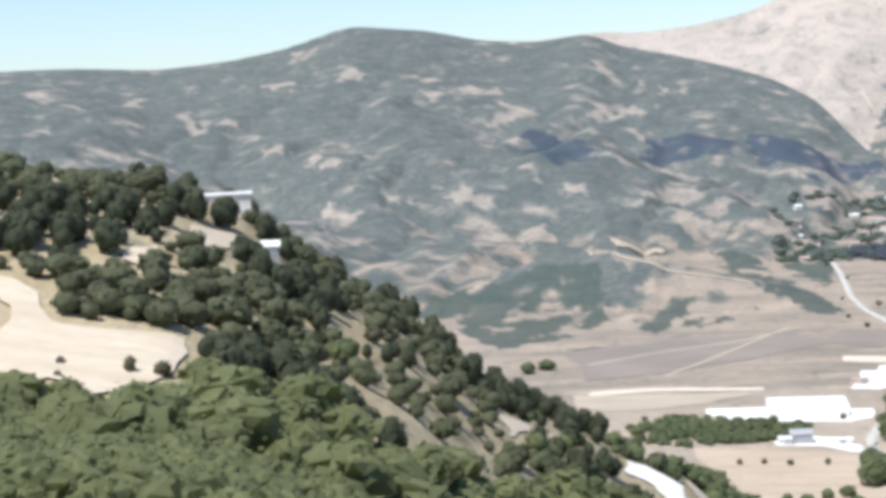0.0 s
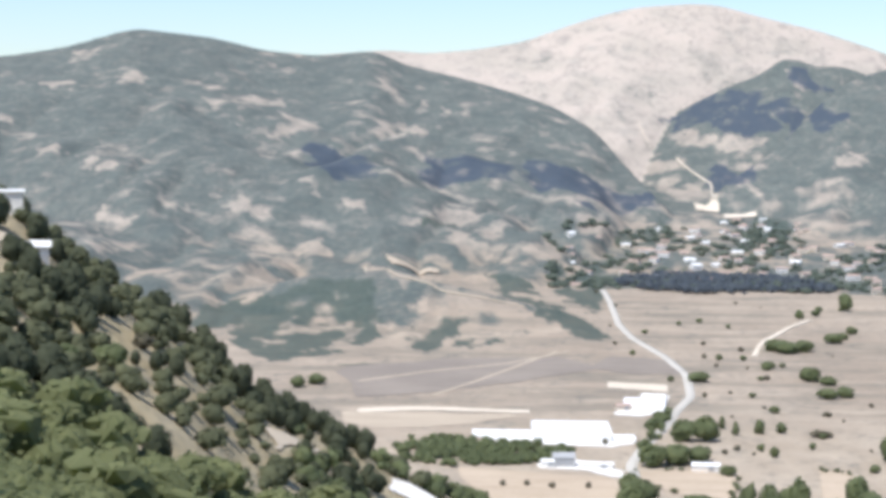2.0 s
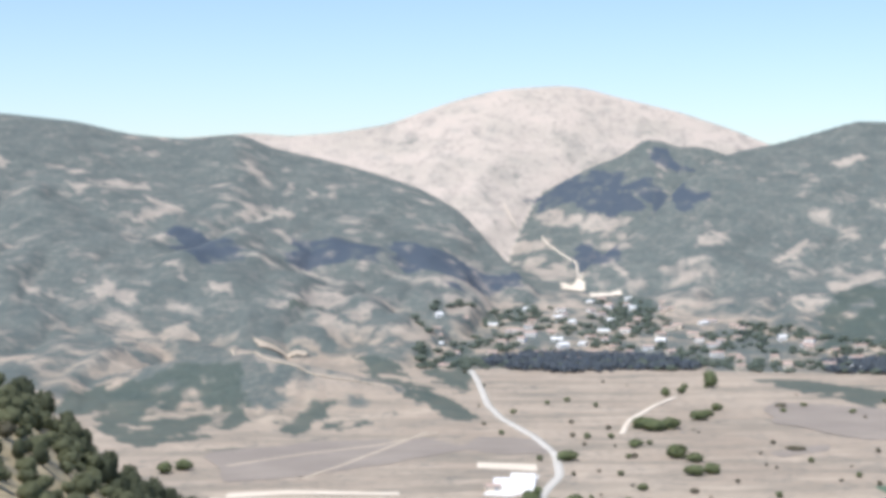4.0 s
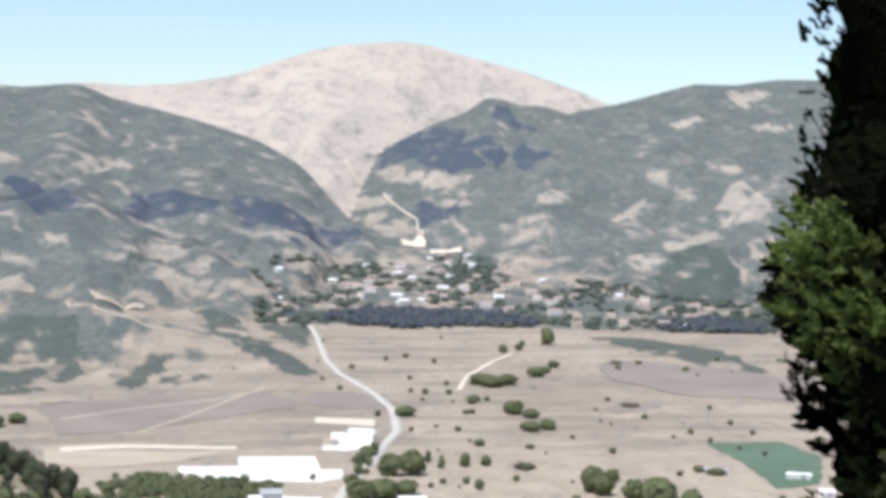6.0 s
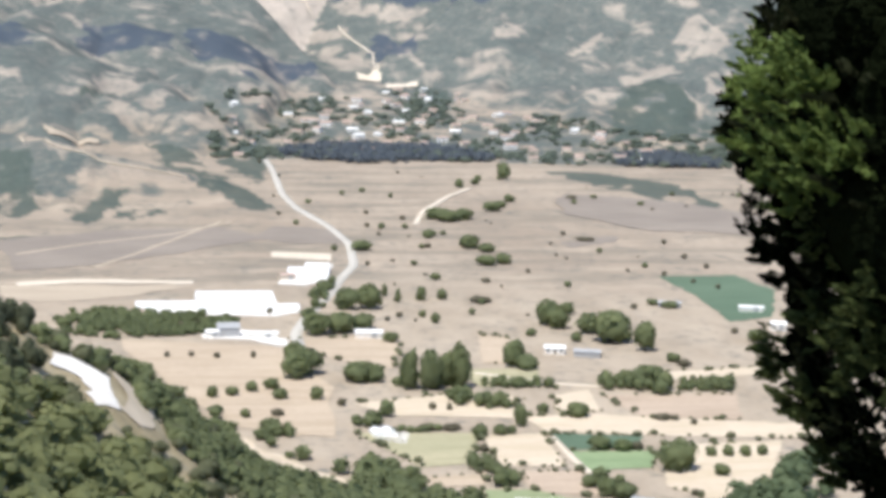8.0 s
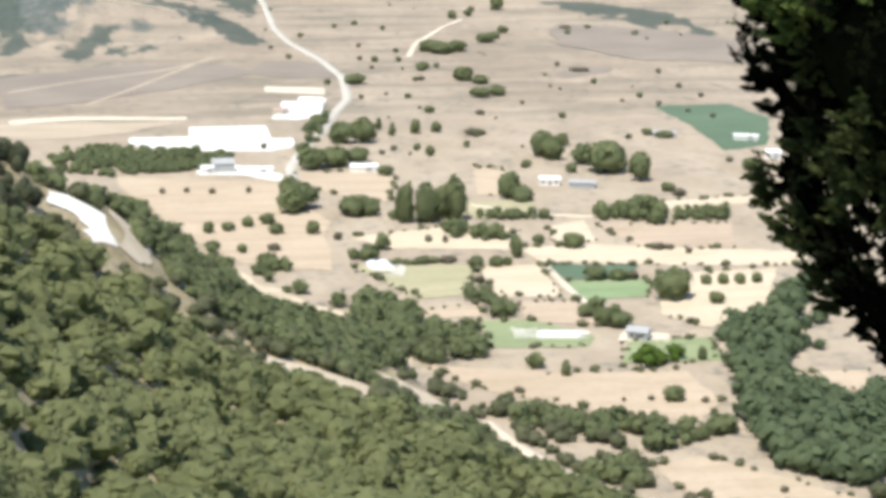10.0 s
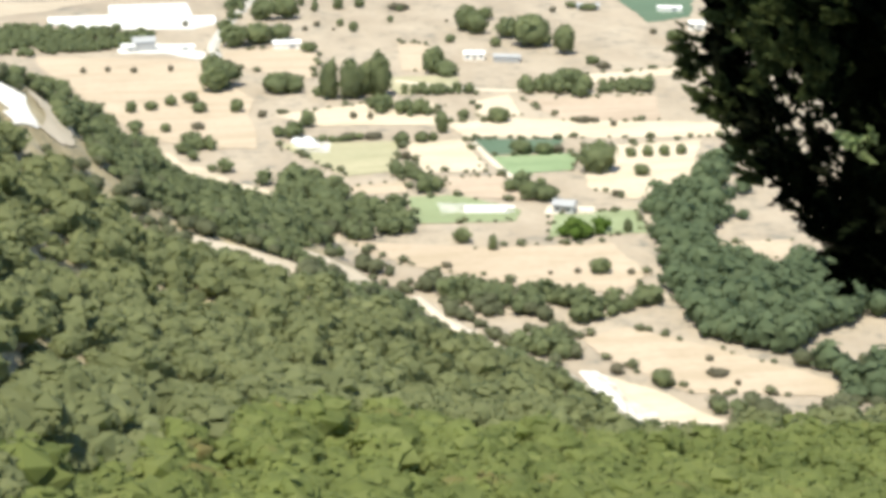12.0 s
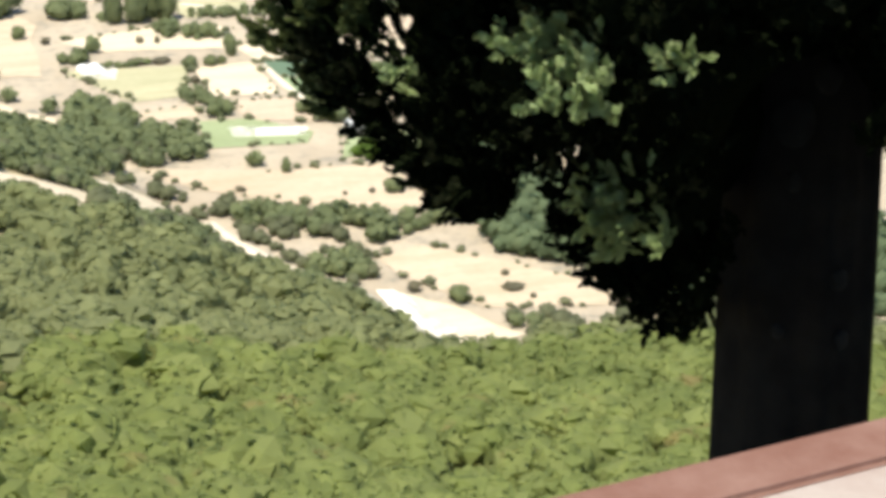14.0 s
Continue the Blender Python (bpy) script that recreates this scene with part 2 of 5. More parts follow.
CAP = plain("pale_plaster_cap", (0.34, 0.285, 0.26), (0.25, 0.165, 0.14), 0.9, 9)
PAVING = plain("terrace_paving", (0.42, 0.38, 0.33), (0.34, 0.30, 0.26), 0.9, 2)


# ---------------------------------------------------------------- lie of the land

def lattice(ix, iy, seed):
    h = (ix.astype(np.int64) * 374761393 + iy.astype(np.int64) * 668265263 + seed * 144665) & 0x7FFFFFFF
    h = ((h ^ (h >> 13)) * 1274126177) & 0x7FFFFFFF
    return ((h ^ (h >> 16)) & 0xFFFF) / 65535.0


def rough(x, y, size, seed=1):
    """Smooth value noise from 0 to 1 with cells of that size in metres."""
    u, v = np.asarray(x, float) / size, np.asarray(y, float) / size
    iu, iv = np.floor(u), np.floor(v)
    a, b = u - iu, v - iv
    a, b = a * a * (3 - 2 * a), b * b * (3 - 2 * b)
    n00, n10 = lattice(iu, iv, seed), lattice(iu + 1, iv, seed)
    n01, n11 = lattice(iu, iv + 1, seed), lattice(iu + 1, iv + 1, seed)
    return (n00 * (1 - a) + n10 * a) * (1 - b) + (n01 * (1 - a) + n11 * a) * b


def fractal(x, y, size, seed=1, octaves=4):
    return sum(rough(x, y, size / 2 ** k, seed + k) * 0.5 ** (k + 1) for k in range(octaves)) / (1 - 0.5 ** octaves)


def table(text):
    rows = np.array([[float(w) for w in line.split()] for line in text.strip().splitlines()])
    return rows[np.argsort(rows[:, 0])]


# bearing, slope of the line of sight to the brow, distance of the brow, drop at 250 m
SPUR = table("""
-60 -21 470 130
-28 -21.4 470 130
-22 -22.5 455 130
-19 -22.7 450 130
-16 -21.0 490 128
-12 -19.5 540 126
-7.3 -16.2 640 122
-3.5 -14.85 620 120
-0.6 -13.1 575 114
1.0 -11.95 550 108
2.8 -11.1 540 100
4.7 -9.9 520 88
7.4 -8.5 500 72
9.6 -6.6 480 60
11.7 -5.1 470 55
13.2 -4.2 460 52
14.5 -3.0 450 49
17 -1.8 440 45
22 -1.05 430 42
60 -0.8 430 42
""")
# bearing, rise of the crest, distance of the crest, distance of the foot
WEST = table("""
-8 -6.0 3000 2900
-6.5 -3.3 3100 2800
-5.4 -2.1 3200 2500
-4.5 -1.2 3500 2200
-3.5 -0.05 3700 1850
-2.15 0.7 3900 1750
-1 1.08 4050 1650
0.7 1.55 4200 1600
2.45 1.93 4300 1520
3.5 2.38 4300 1510
5.1 2.19 4300 1500
6.9 2.33 4300 1500
8.5 2.71 4300 1500
11 2.97 4300 1500
13.1 2.34 4250 1500
14.9 2.04 4200 1500
17 1.88 4200 1500
19.75 2.04 4200 1500
60 1.9 4200 1500
""")
EAST = table("""
-60 2.7 4250 2450
-25 2.9 4250 2450
-18.3 2.92 4250 2400
-17 2.72 4250 2400
-15.8 2.76 4250 2400
-14.8 2.47 4200 2400
-13.5 2.1 4150 2400
-12.2 1.85 4050 2400
-11.2 1.5 3950 2450
-10.2 0.6 3800 2450
-9.3 -0.5 3600 2500
-7.5 -1.75 3400 2700
-6.2 -3.6 3200 2900
-5 -6 3000 2900
""")
MIDDLE = table("""
-14 0.4 4400 3600
-12.6 1.4 4400 3550
-11.2 1.98 4400 3500
-10.2 1.98 4400 3480
-9.75 2.2 4420 3460
-9.35 2.32 4420 3450
-8.9 1.95 4400 3450
-8.4 1.6 4400 3430
-7.83 1.46 4400 3400
-6.6 0.84 4400 3400
-5.3 0.05 4400 3500
-4 -1.5 4300 3600
""")
FAR = table("""
-60 1.5 4850 3900
-15 1.5 4850 3900
-13.2 2.03 4850 3950
-12.1 2.5 4850 4000
-10.4 3.08 4850 4050
-8.5 3.55 4850 4050
-7.4 3.86 4850 4000
-6.6 3.94 4850 3900
-4.8 3.82 4850 3700
-3.8 3.6 4850 3600
-2.7 3.26 4850 3500
-1.25 2.72 4850 3400
0.35 2.45 4850 3400
1.9 2.32 4850 3400
3.1 2.42 4850 3400
8 2.0 4850 3400
60 1.3 4850 3400
""")


FINE = np.arange(-60, 60.01, 0.1)
BELL = np.exp(-0.5 * (np.arange(-15, 16) / 2.6) ** 2)
SMOOTHED = {}


def along(tab, bearing, column):
    """A column of a table at a bearing, with its corners rounded off."""
    key = (id(tab), column)
    if key not in SMOOTHED:
        line = np.interp(FINE, tab[:, 0], tab[:, column])
        SMOOTHED[key] = np.convolve(np.pad(line, 15, mode="edge"), BELL / BELL.sum(), "valid")
    return np.interp(bearing, FINE, SMOOTHED[key])


def mountain(tab, bearing, r, x, y, power, relief, seed):
    crest, foot = along(tab, bearing, 2), along(tab, bearing, 3)
    top = EYE + crest * np.tan(np.radians(along(tab, bearing, 1)))
    s = np.clip((r - foot) / (crest - foot), 0, 1)
    folds = np.abs(fractal(x + 0.4 * y, y * 0.45, 620, seed, 4) - 0.5) * 2
    z = top * s ** power + relief * np.sin(np.pi * s ** 0.8) * (folds - 0.33)
    # gullies and side spurs that run down the slope
    across = np.radians(bearing) * crest + 0.22 * (r - foot)
    gully = np.abs(fractal(across + 90 * (fractal(x, y, 300, seed + 7, 2) - 0.5), r * 0.28, 190, seed + 3, 3) - 0.5) * 2
    z = z + 0.42 * relief * np.sin(np.pi * np.clip(s, 0, 1) ** 0.7) * (gully - 0.35)
    past = np.clip((r - crest) / 900, 0, 1)
    return np.where(s > 0, z - past * 0.6 * np.maximum(top, 0), -50)


def ground_z(x, y):
    x, y = np.asarray(x, float), np.asarray(y, float)
    r = np.hypot(x, y) + 1e-6
    bearing = np.degrees(np.arctan2(-x, y))
    flat = 1.6 * (fractal(x, y, 160, 5, 3) - 0.5) + 0.045 * np.clip(r - 2350, 0, 2500)
    brow, near = along(SPUR, bearing, 2), along(SPUR, bearing, 3)
    low = -brow * np.tan(np.radians(along(SPUR, bearing, 1)))
    drop = np.where(r < 250, 1.75 + (near - 1.75) * (r / 250) ** 0.75, near + (low - near) * (r - 250) / (brow - 250))
    swell = 9 * (fractal(x, y, 90, 21, 3) - 0.5) * np.clip((r - 30) / 200, 0, 1)
    high = np.maximum(EYE - low, 0)
    fall = np.clip((r - brow) / (1.8 * high + 30), 0, 1)
    spur = np.where(r < brow, EYE - drop, high * (1 - fall * fall * (3 - 2 * fall)) - 3 * fall)
    spur = spur + swell * np.clip(spur / 30, 0, 1)
    z = np.maximum(flat, spur)
    for tab, power, relief, seed in ((WEST, 1.35, 110, 31), (EAST, 1.5, 110, 41), (MIDDLE, 1.3, 50, 51), (FAR, 1.25, 70, 61)):
        z = np.maximum(z, mountain(tab, bearing, r, x, y, power, relief, seed))
    # low tan spur running down from the western foothills to the road
    rise = np.interp(bearing, [-3.8, -2.5, 0, 3, 5.5, 9], [0, 9, 25, 40, 30, 0])
    return np.maximum(z, rise * np.exp(-((r - 1800 - 14 * bearing) / 105.0) ** 2) + np.minimum(z, 4))


# ---------------------------------------------------------------- ground
def mesh_object(name, verts, faces, mat, smooth=True):
    me = bpy.data.meshes.new(name)
    verts = np.asarray(verts, np.float32)
    faces = np.asarray(faces, np.int32)
    k = faces.shape[1]
    me.vertices.add(len(verts))
    me.vertices.foreach_set("co", verts.ravel())
    me.loops.add(faces.size)
    me.loops.foreach_set("vertex_index", faces.ravel())
    me.polygons.add(len(faces))
    me.polygons.foreach_set("loop_start", np.arange(len(faces), dtype=np.int32) * k)
    me.update(calc_edges=True)
    me.polygons.foreach_set("use_smooth", np.full(len(faces), smooth))
    me.materials.append(mat)
    me.update()
    return new(name, me)


def sheet_faces(rows, cols, wrap=False):
    i, j = np.meshgrid(np.arange(rows - 1), np.arange(cols if wrap else cols - 1), indexing="ij")
    k = (j + 1) % cols
    return np.stack([i * cols + j, i * cols + k, (i + 1) * cols + k, (i + 1) * cols + j], -1).reshape(-1, 4)


bearings = np.concatenate([np.arange(28, 17, -0.16), np.arange(17, -22, -0.1), np.arange(-22, -38, -0.16), np.arange(-38, -331, -3.0)])
reach = np.concatenate([np.geomspace(0.2, 250, 60), np.arange(256, 1500, 6.5), np.arange(1500, 4960, 14)])
BB, RR = np.meshgrid(np.radians(bearings), reach)
GX, GY = -np.sin(BB) * RR, np.cos(BB) * RR
wrapped = np.degrees(np.arctan2(-GX, GY))
GZ = ground_z(GX, GY)
ground = mesh_object("ground", np.stack([GX, GY, GZ], -1).reshape(-1, 3), sheet_faces(len(reach), len(bearings), True)[:, ::-1], GROUND)
# what grows where: scrub on the slopes, the bare dome; pine marks painted shade
STANDS = {"pine": [], "wood": [], "bare": []}


def stand(kind, outline):
    STANDS[kind].append(outline)


# pine outlines are dark shade bands coloured onto the slopes
stand("pine", [(74, 3302), (144, 3233), (206, 3262), (287, 3252), (345, 3318), (284, 3110), (176, 2923), (78, 3024)])
stand("pine", [(-110, 3259), (-18, 3225), (63, 3236), (50, 3049), (-45, 3010), (-101, 3003)])
stand("pine", [(-328, 3202), (-268, 3202), (-172, 2931), (-181, 2783), (-228, 2719), (-289, 3006)])
stand("pine", [(395, 4266), (505, 4359), (597, 4338), (652, 4167), (719, 4107), (709, 3600), (665, 3602), (658, 4045), (581, 4223), (500, 4197), (429, 4269)])
stand("pine", [(470, 3840), (502, 3903), (529, 3836), (516, 3358), (463, 3354)])
stand("wood", [(-282, 1738), (-259, 1848), (-205, 1829), (-117, 1808), (-100, 1621), (-116, 1502), (-166, 1445), (-211, 1577)])
stand("wood", [(-74, 1607), (-46, 1703), (-14, 1713), (-19, 1624), (-41, 1527)])
stand("wood", [(-18, 1569), (38, 1663), (21, 1569), (-3, 1530)])
stand("wood", [(9, 2248), (62, 2142), (83, 1840), (120, 1635), (101, 1590), (50, 1724), (15, 2076)])
stand("wood", [(-84, 2488), (-43, 2612), (-53, 2500), (-79, 2469)])
stand("pine", [(707, 4356), (767, 4313), (799, 4196), (743, 4173), (693, 4268)])
stand("pine", [(500, 4197), (579, 4208), (657, 4036), (643, 3950), (502, 4109)])
stand("wood", [(-179, 1860), (-140, 1803), (-105, 1621), (-135, 1744)])
stand("wood", [(88, 2299), (161, 2539), (151, 2161), (110, 1820), (93, 2080)])
stand("wood", [(204, 2799), (312, 3097), (294, 2742), (205, 2593)])
# grey-blue shade streak on the plain, laid as grove colour
stand("wood", [(-111, 1429), (-76, 1450), (-52, 1433), (-68, 1392), (-99, 1391)])
stand("wood", [(722, 2722), (854, 3017), (854, 2814), (813, 2617), (697, 2213), (591, 2122), (669, 2532)])
stand("wood", [(819, 2605), (885, 2648), (718, 2140), (705, 2214)])
stand("wood", [(468, 3199), (513, 3037), (442, 2664), (423, 2820)])
# shade band across the plain, also laid as grove colour
stand("wood", [(444, 1997), (517, 1974), (561, 1855), (550, 1649), (528, 1583), (501, 1693), (472, 1848)])
stand("bare", [(-96, 2494), (-57, 2712), (-16, 2851), (-6, 2625), (39, 2591), (34, 2524), (54, 2367), (115, 2581), (107, 2401), (52, 2270), (-5, 2288), (-27, 2340), (-38, 2549), (-91, 2472)])
stand("bare", [(-299, 2340), (-249, 2360), (-209, 2410), (-194, 2323), (-230, 2247), (-215, 1864), (-234, 1877), (-262, 1958), (-268, 2104)])
stand("bare", [(-281, 1824), (-272, 1896), (-225, 1851), (-213, 1800), (-269, 1838)])
stand("bare", [(-400, 2620), (-348, 2600), (-297, 2511), (-294, 2487), (-329, 2520), (-387, 2588)])
stand("bare", [(-459, 2540), (-416, 2568), (-412, 2541), (-447, 2514)])
stand("bare", [(-492, 2219), (-515, 2389), (-460, 2167), (-448, 2295), (-428, 2176), (-443, 2057)])
stand("bare", [(-228, 3340), (-201, 3426), (-188, 3577), (-155, 3582), (-108, 3517), (-106, 3454), (-216, 3329)])
stand("bare", [(-149, 3717), (-131, 3873), (-113, 3862), (-125, 3706)])
stand("bare", [(-93, 3719), (-84, 3812), (-74, 3803), (-79, 3695)])
stand("bare", [(-52, 3753), (-43, 3810), (-33, 3708)])
stand("bare", [(-898, 3643), (-828, 3638), (-812, 3565), (-877, 3581)])
stand("bare", [(-764, 3713), (-683, 3683), (-669, 3607), (-725, 3608)])
stand("bare", [(-926, 4069), (-844, 4013), (-832, 3924), (-888, 3955)])
stand("bare", [(-544, 3492), (-473, 3707), (-414, 3697), (-392, 3603), (-455, 3571), (-508, 3400)])
stand("bare", [(-408, 3546), (-305, 3391), (-361, 3226), (-394, 3246), (-359, 3401)])
stand("bare", [(-752, 3012), (-706, 2996), (-692, 2916), (-730, 2943)])
stand("bare", [(-677, 2950), (-627, 2872), (-555, 2761), (-545, 2689), (-611, 2795)])
stand("bare", [(-205, 2591), (-167, 2569), (-172, 2526), (-194, 2555)])
stand("bare", [(-273, 2709), (-251, 2693), (-246, 2602), (-258, 2598)])
stand("bare", [(-155, 2274), (-114, 2177), (-49, 1789), (-4, 1798), (51, 1754), (81, 1689), (39, 1675), (-14, 1722), (-46, 1694), (-85, 1723), (-64, 1752), (-106, 1802)])
stand("bare", [(-105, 1621), (-86, 1655), (-81, 1543), (-95, 1542)])
stand("bare", [(329, 4015), (385, 4082), (437, 3971), (446, 3889), (375, 3971)])
stand("bare", [(350, 3973), (413, 3868), (458, 3741), (503, 3269), (498, 3238), (434, 3538), (372, 3475)])
stand("bare", [(426, 4245), (502, 4109), (630, 3943), (623, 3898), (509, 3960), (439, 4113)])
stand("bare", [(128, 2672), (226, 2976), (274, 3104), (256, 3006), (157, 2613)])
stand("bare", [(643, 3365), (703, 3457), (697, 3323), (637, 3283)])
stand("bare", [(255, 4264), (373, 4244), (345, 4062), (298, 4111)])
stand("bare", [(-540, 2508), (-474, 2450), (-478, 2431), (-528, 2470)])
stand("bare", [(-412, 2093), (-352, 2052), (-338, 1901), (-387, 2002)])
stand("bare", [(-120, 2301), (-48, 2306), (-33, 2263), (-91, 2278)])
stand("bare", [(736, 3019), (712, 2809), (820, 3076), (906, 3093), (930, 3105), (907, 3062), (816, 3024), (708, 2719), (679, 2748)])
stand("bare", [(1017, 3804), (1091, 3845), (1104, 3798), (1029, 3752)])
stand("bare", [(1202, 4030), (1282, 4008), (1295, 3922), (1211, 3862)])
stand("bare", [(1175, 3724), (1267, 3737), (1257, 3706), (1170, 3685)])
stand("bare", [(909, 2869), (983, 2950), (894, 2702), (858, 2692)])
stand("bare", [(949, 3207), (1046, 3391), (1044, 3171), (1002, 3071), (938, 3097)])
stand("bare", [(849, 2784), (837, 2667), (807, 2609)])
stand("bare", [(759, 3257), (860, 3319), (845, 3261), (762, 3225)])
stand("bare", [(670, 3356), (725, 3456), (708, 3364)])
stand("bare", [(715, 4295), (748, 4241), (726, 4191), (710, 4217)])
stand("bare", [(-1317, 3433), (-1308, 3520), (-1230, 3351), (-1226, 3279)])
stand("bare", [(-1210, 3295), (-1152, 3287), (-1143, 3229)])
stand("bare", [(-1122, 3449), (-1171, 3681), (-1097, 3482)])
stand("bare", [(-1015, 3397), (-1005, 3460), (-886, 3166), (-904, 3139)])
stand("bare", [(-960, 3398), (-869, 3329), (-864, 3284), (-929, 3304)])
stand("bare", [(-1171, 3028), (-1128, 3037), (-1110, 2974)])
stand("bare", [(-748, 3044), (-702, 2978), (-693, 2918)])
stand("bare", [(-646, 2895), (-584, 2780), (-585, 2736)])


def inside(poly, x, y):
    n, hit = len(poly), np.zeros(np.shape(x), bool)
    for i in range(n):
        (ax, ay), (bx, by) = poly[i], poly[(i + 1) % n]
        cross = (ay > y) != (by > y)
        with np.errstate(divide="ignore", invalid="ignore"):
            hit ^= cross & (x < (bx - ax) * (y - ay) / (by - ay) + ax)
    return hit


def growth(x, y):
    """Shares of scrub and of painted shade (pine) at a place."""
    z, r = ground_z(x, y), np.hypot(x, y)
    b = np.degrees(np.arctan2(-x, y))
    n1 = fractal(x + 0.12 * y, y * 0.42, 70, 201, 5)
    n2 = fractal(x - 0.1 * y, y * 0.45, 20, 211, 3)
    n3 = fractal(x + 0.35 * y, y * 0.8, 34, 216, 3)
    n = 0.36 * n1 + 0.30 * n2 + 0.34 * n3
    edge = np.interp(z, [3, 7, 20, 60, 100, 140, 200, 330], [1.0, 0.48, 0.405, 0.400, 0.390, 0.380, 0.365, 0.36])
    edge = np.where((b < -3) & (b > -17) & (r > 2150) & (r < 3300), np.where(b < -11.5, 0.46, 0.50), edge)
    edge = np.where((b < -9.5) & (z > 5), edge - 0.035, edge)
    scrub = np.clip((n - edge) / 0.15 + 0.55, 0, 1)
    dome = ((mountain(FAR, b, r, x, y, 1.25, 70, 61) > z - 0.5) & (r > 3450)) * 1.0
    scrub = scrub * (1 - dome) + dome * 0.35 * np.clip((n - 0.55) / 0.1, 0, 1)
    scrub = scrub * (r > 1400)
    wx, wy = x + 34 * (fractal(x, y, 45, 221, 3) - 0.5), y + 90 * (fractal(x, y, 70, 231, 3) - 0.5)
    grove = np.zeros(np.shape(x))
    for o in STANDS["wood"]:
        grove = np.maximum(grove, inside(o, wx, wy) * np.clip((n2 - 0.30) / 0.10, 0, 0.95))
    for o in STANDS["bare"]:
        scrub = scrub * (1 - inside(o, wx, wy) * np.clip((0.68 - n2) / 0.16, 0, 0.9))
    px_, py_ = wx + 60 * (fractal(x, y, 60, 241, 3) - 0.5), wy + 160 * (fractal(x, y, 90, 251, 3) - 0.5)
    pine = np.zeros(np.shape(x))
    for o in STANDS["pine"]:
        pine = np.maximum(pine, inside(o, px_, py_) * np.clip(0.85 + (n2 - 0.4) * 2, 0, 1))
    return scrub, pine, dome, grove


SCR, SHADED, DOM, GRO = growth(GX, GY)
HIL = np.clip((900 - RR) / 60, 0, 1) * np.clip((GZ - 2) / 6, 0, 1)
for key, values in (("scrub", SCR), ("pine", SHADED), ("grove", GRO), ("dome", DOM), ("upland", np.clip((GZ - 12) / 40, 0, 1) * (RR > 1400)), ("hillside", HIL),
                    ("straw", np.clip((1240 - RR + 260 * (fractal(GX, GY, 180, 301, 3) - 0.5)) / 160, 0, 1))):
    layer = ground.data.attributes.new(key, "FLOAT", "POINT")
    layer.data.foreach_set("value", values.astype(np.float32).ravel())
tagged(ground, "dry tan valley floor rising to scrub-covered mountains", "ground", kind="structure")


# ---------------------------------------------------------------- patches of land laid on the ground
def lift(x, y):
    r = np.hypot(x, y)
    return 0.25 + 0.25 * (ground_z(x, y) > 8) + np.clip((r - 1450) / 900, 0, 1) * 1.6


def to_edge(poly, x, y):
    best, bx_, by_ = np.full(x.shape, 1e18), x.copy(), y.copy()
    for i in range(len(poly)):
        a, b = np.array(poly[i]), np.array(poly[(i + 1) % len(poly)])
        d = b - a
        u = np.clip(((x - a[0]) * d[0] + (y - a[1]) * d[1]) / max(d @ d, 1e-9), 0, 1)
        px, py = a[0] + u * d[0], a[1] + u * d[1]
        q = (px - x) ** 2 + (py - y) ** 2
        near = q < best
        best, bx_, by_ = np.where(near, q, best), np.where(near, px, bx_), np.where(near, py, by_)
    return bx_, by_


def ragged(corners, amount):
    """Corner points joined by slightly wandering edges."""
    out = []
    for i in range(len(corners)):
        a, b = np.array(corners[i], float), np.array(corners[(i + 1) % len(corners)], float)
        n = max(2, int(np.hypot(*(b - a)) / (amount * 2.5)))
        side = np.array([-(b - a)[1], (b - a)[0]]) / max(np.hypot(*(b - a)), 1e-6)
        for k in range(n):
            p = a + (b - a) * k / n
            out.append(tuple(p + side * amount * 2 * (float(rough(p[0], p[1], amount * 3, 77)) - 0.5)))
    return out


LABELS = {
    "green_field": "irrigated green crop field on the valley floor",
    "stubble_field": "harvested pale straw stubble field beside hedges",
    "fallow_field": "dry fallow brown field with sparse weeds",
    "crop_field": "small green vegetable field among stubble",
    "bare_yard": "white gravel farmyard beside the road",
    "gravel_pale_yard": "pale gravel yard among the fields",
    "pale_track": "pale dusty strip of worn earth",
    "bare_slope": "bare dry tan slope between bushes",
    "chalk_cutting": "white chalky earth cutting on the hillside",
    "road": "sun-bleached asphalt road winding to the village",
    "dirt_track": "pale dirt track across dry ground",
    "foot_road": "pale dirt road along the foot of the wooded hill",
}


FIELDS = []


def patch(name, mat, corners):
    size = max(np.ptp([c[0] for c in corners]), np.ptp([c[1] for c in corners]))
    wild = name in ("bare_slope", "chalk_cutting") or mat in (DUN, FADED)
    if "field" in name:
        FIELDS.append(corners)
    poly = ragged(corners, (0.045 if wild else 0.012) * size)
    step = max(size / 42, 1.2)
    xs = np.arange(min(p[0] for p in poly) - step, max(p[0] for p in poly) + 2 * step, step)
    ys = np.arange(min(p[1] for p in poly) - step, max(p[1] for p in poly) + 2 * step, step)
    X, Y = np.meshgrid(xs, ys)
    ins = inside(poly, X, Y)
    ex, ey = to_edge(poly, X, Y)
    X, Y = np.where(ins, X, ex), np.where(ins, Y, ey)
    cell = ins[:-1, :-1] | ins[1:, :-1] | ins[:-1, 1:] | ins[1:, 1:]
    faces = sheet_faces(len(ys), len(xs))[cell.ravel()]
    used, back_ = np.unique(faces, return_inverse=True)
    V = np.stack([X, Y, ground_z(X, Y) + lift(X, Y)], -1).reshape(-1, 3)[used]
    ob = mesh_object(name, V, back_.reshape(-1, 4), mat)
    return tagged(ob, LABELS[name], "field" if "field" in name else "ground", kind="structure")


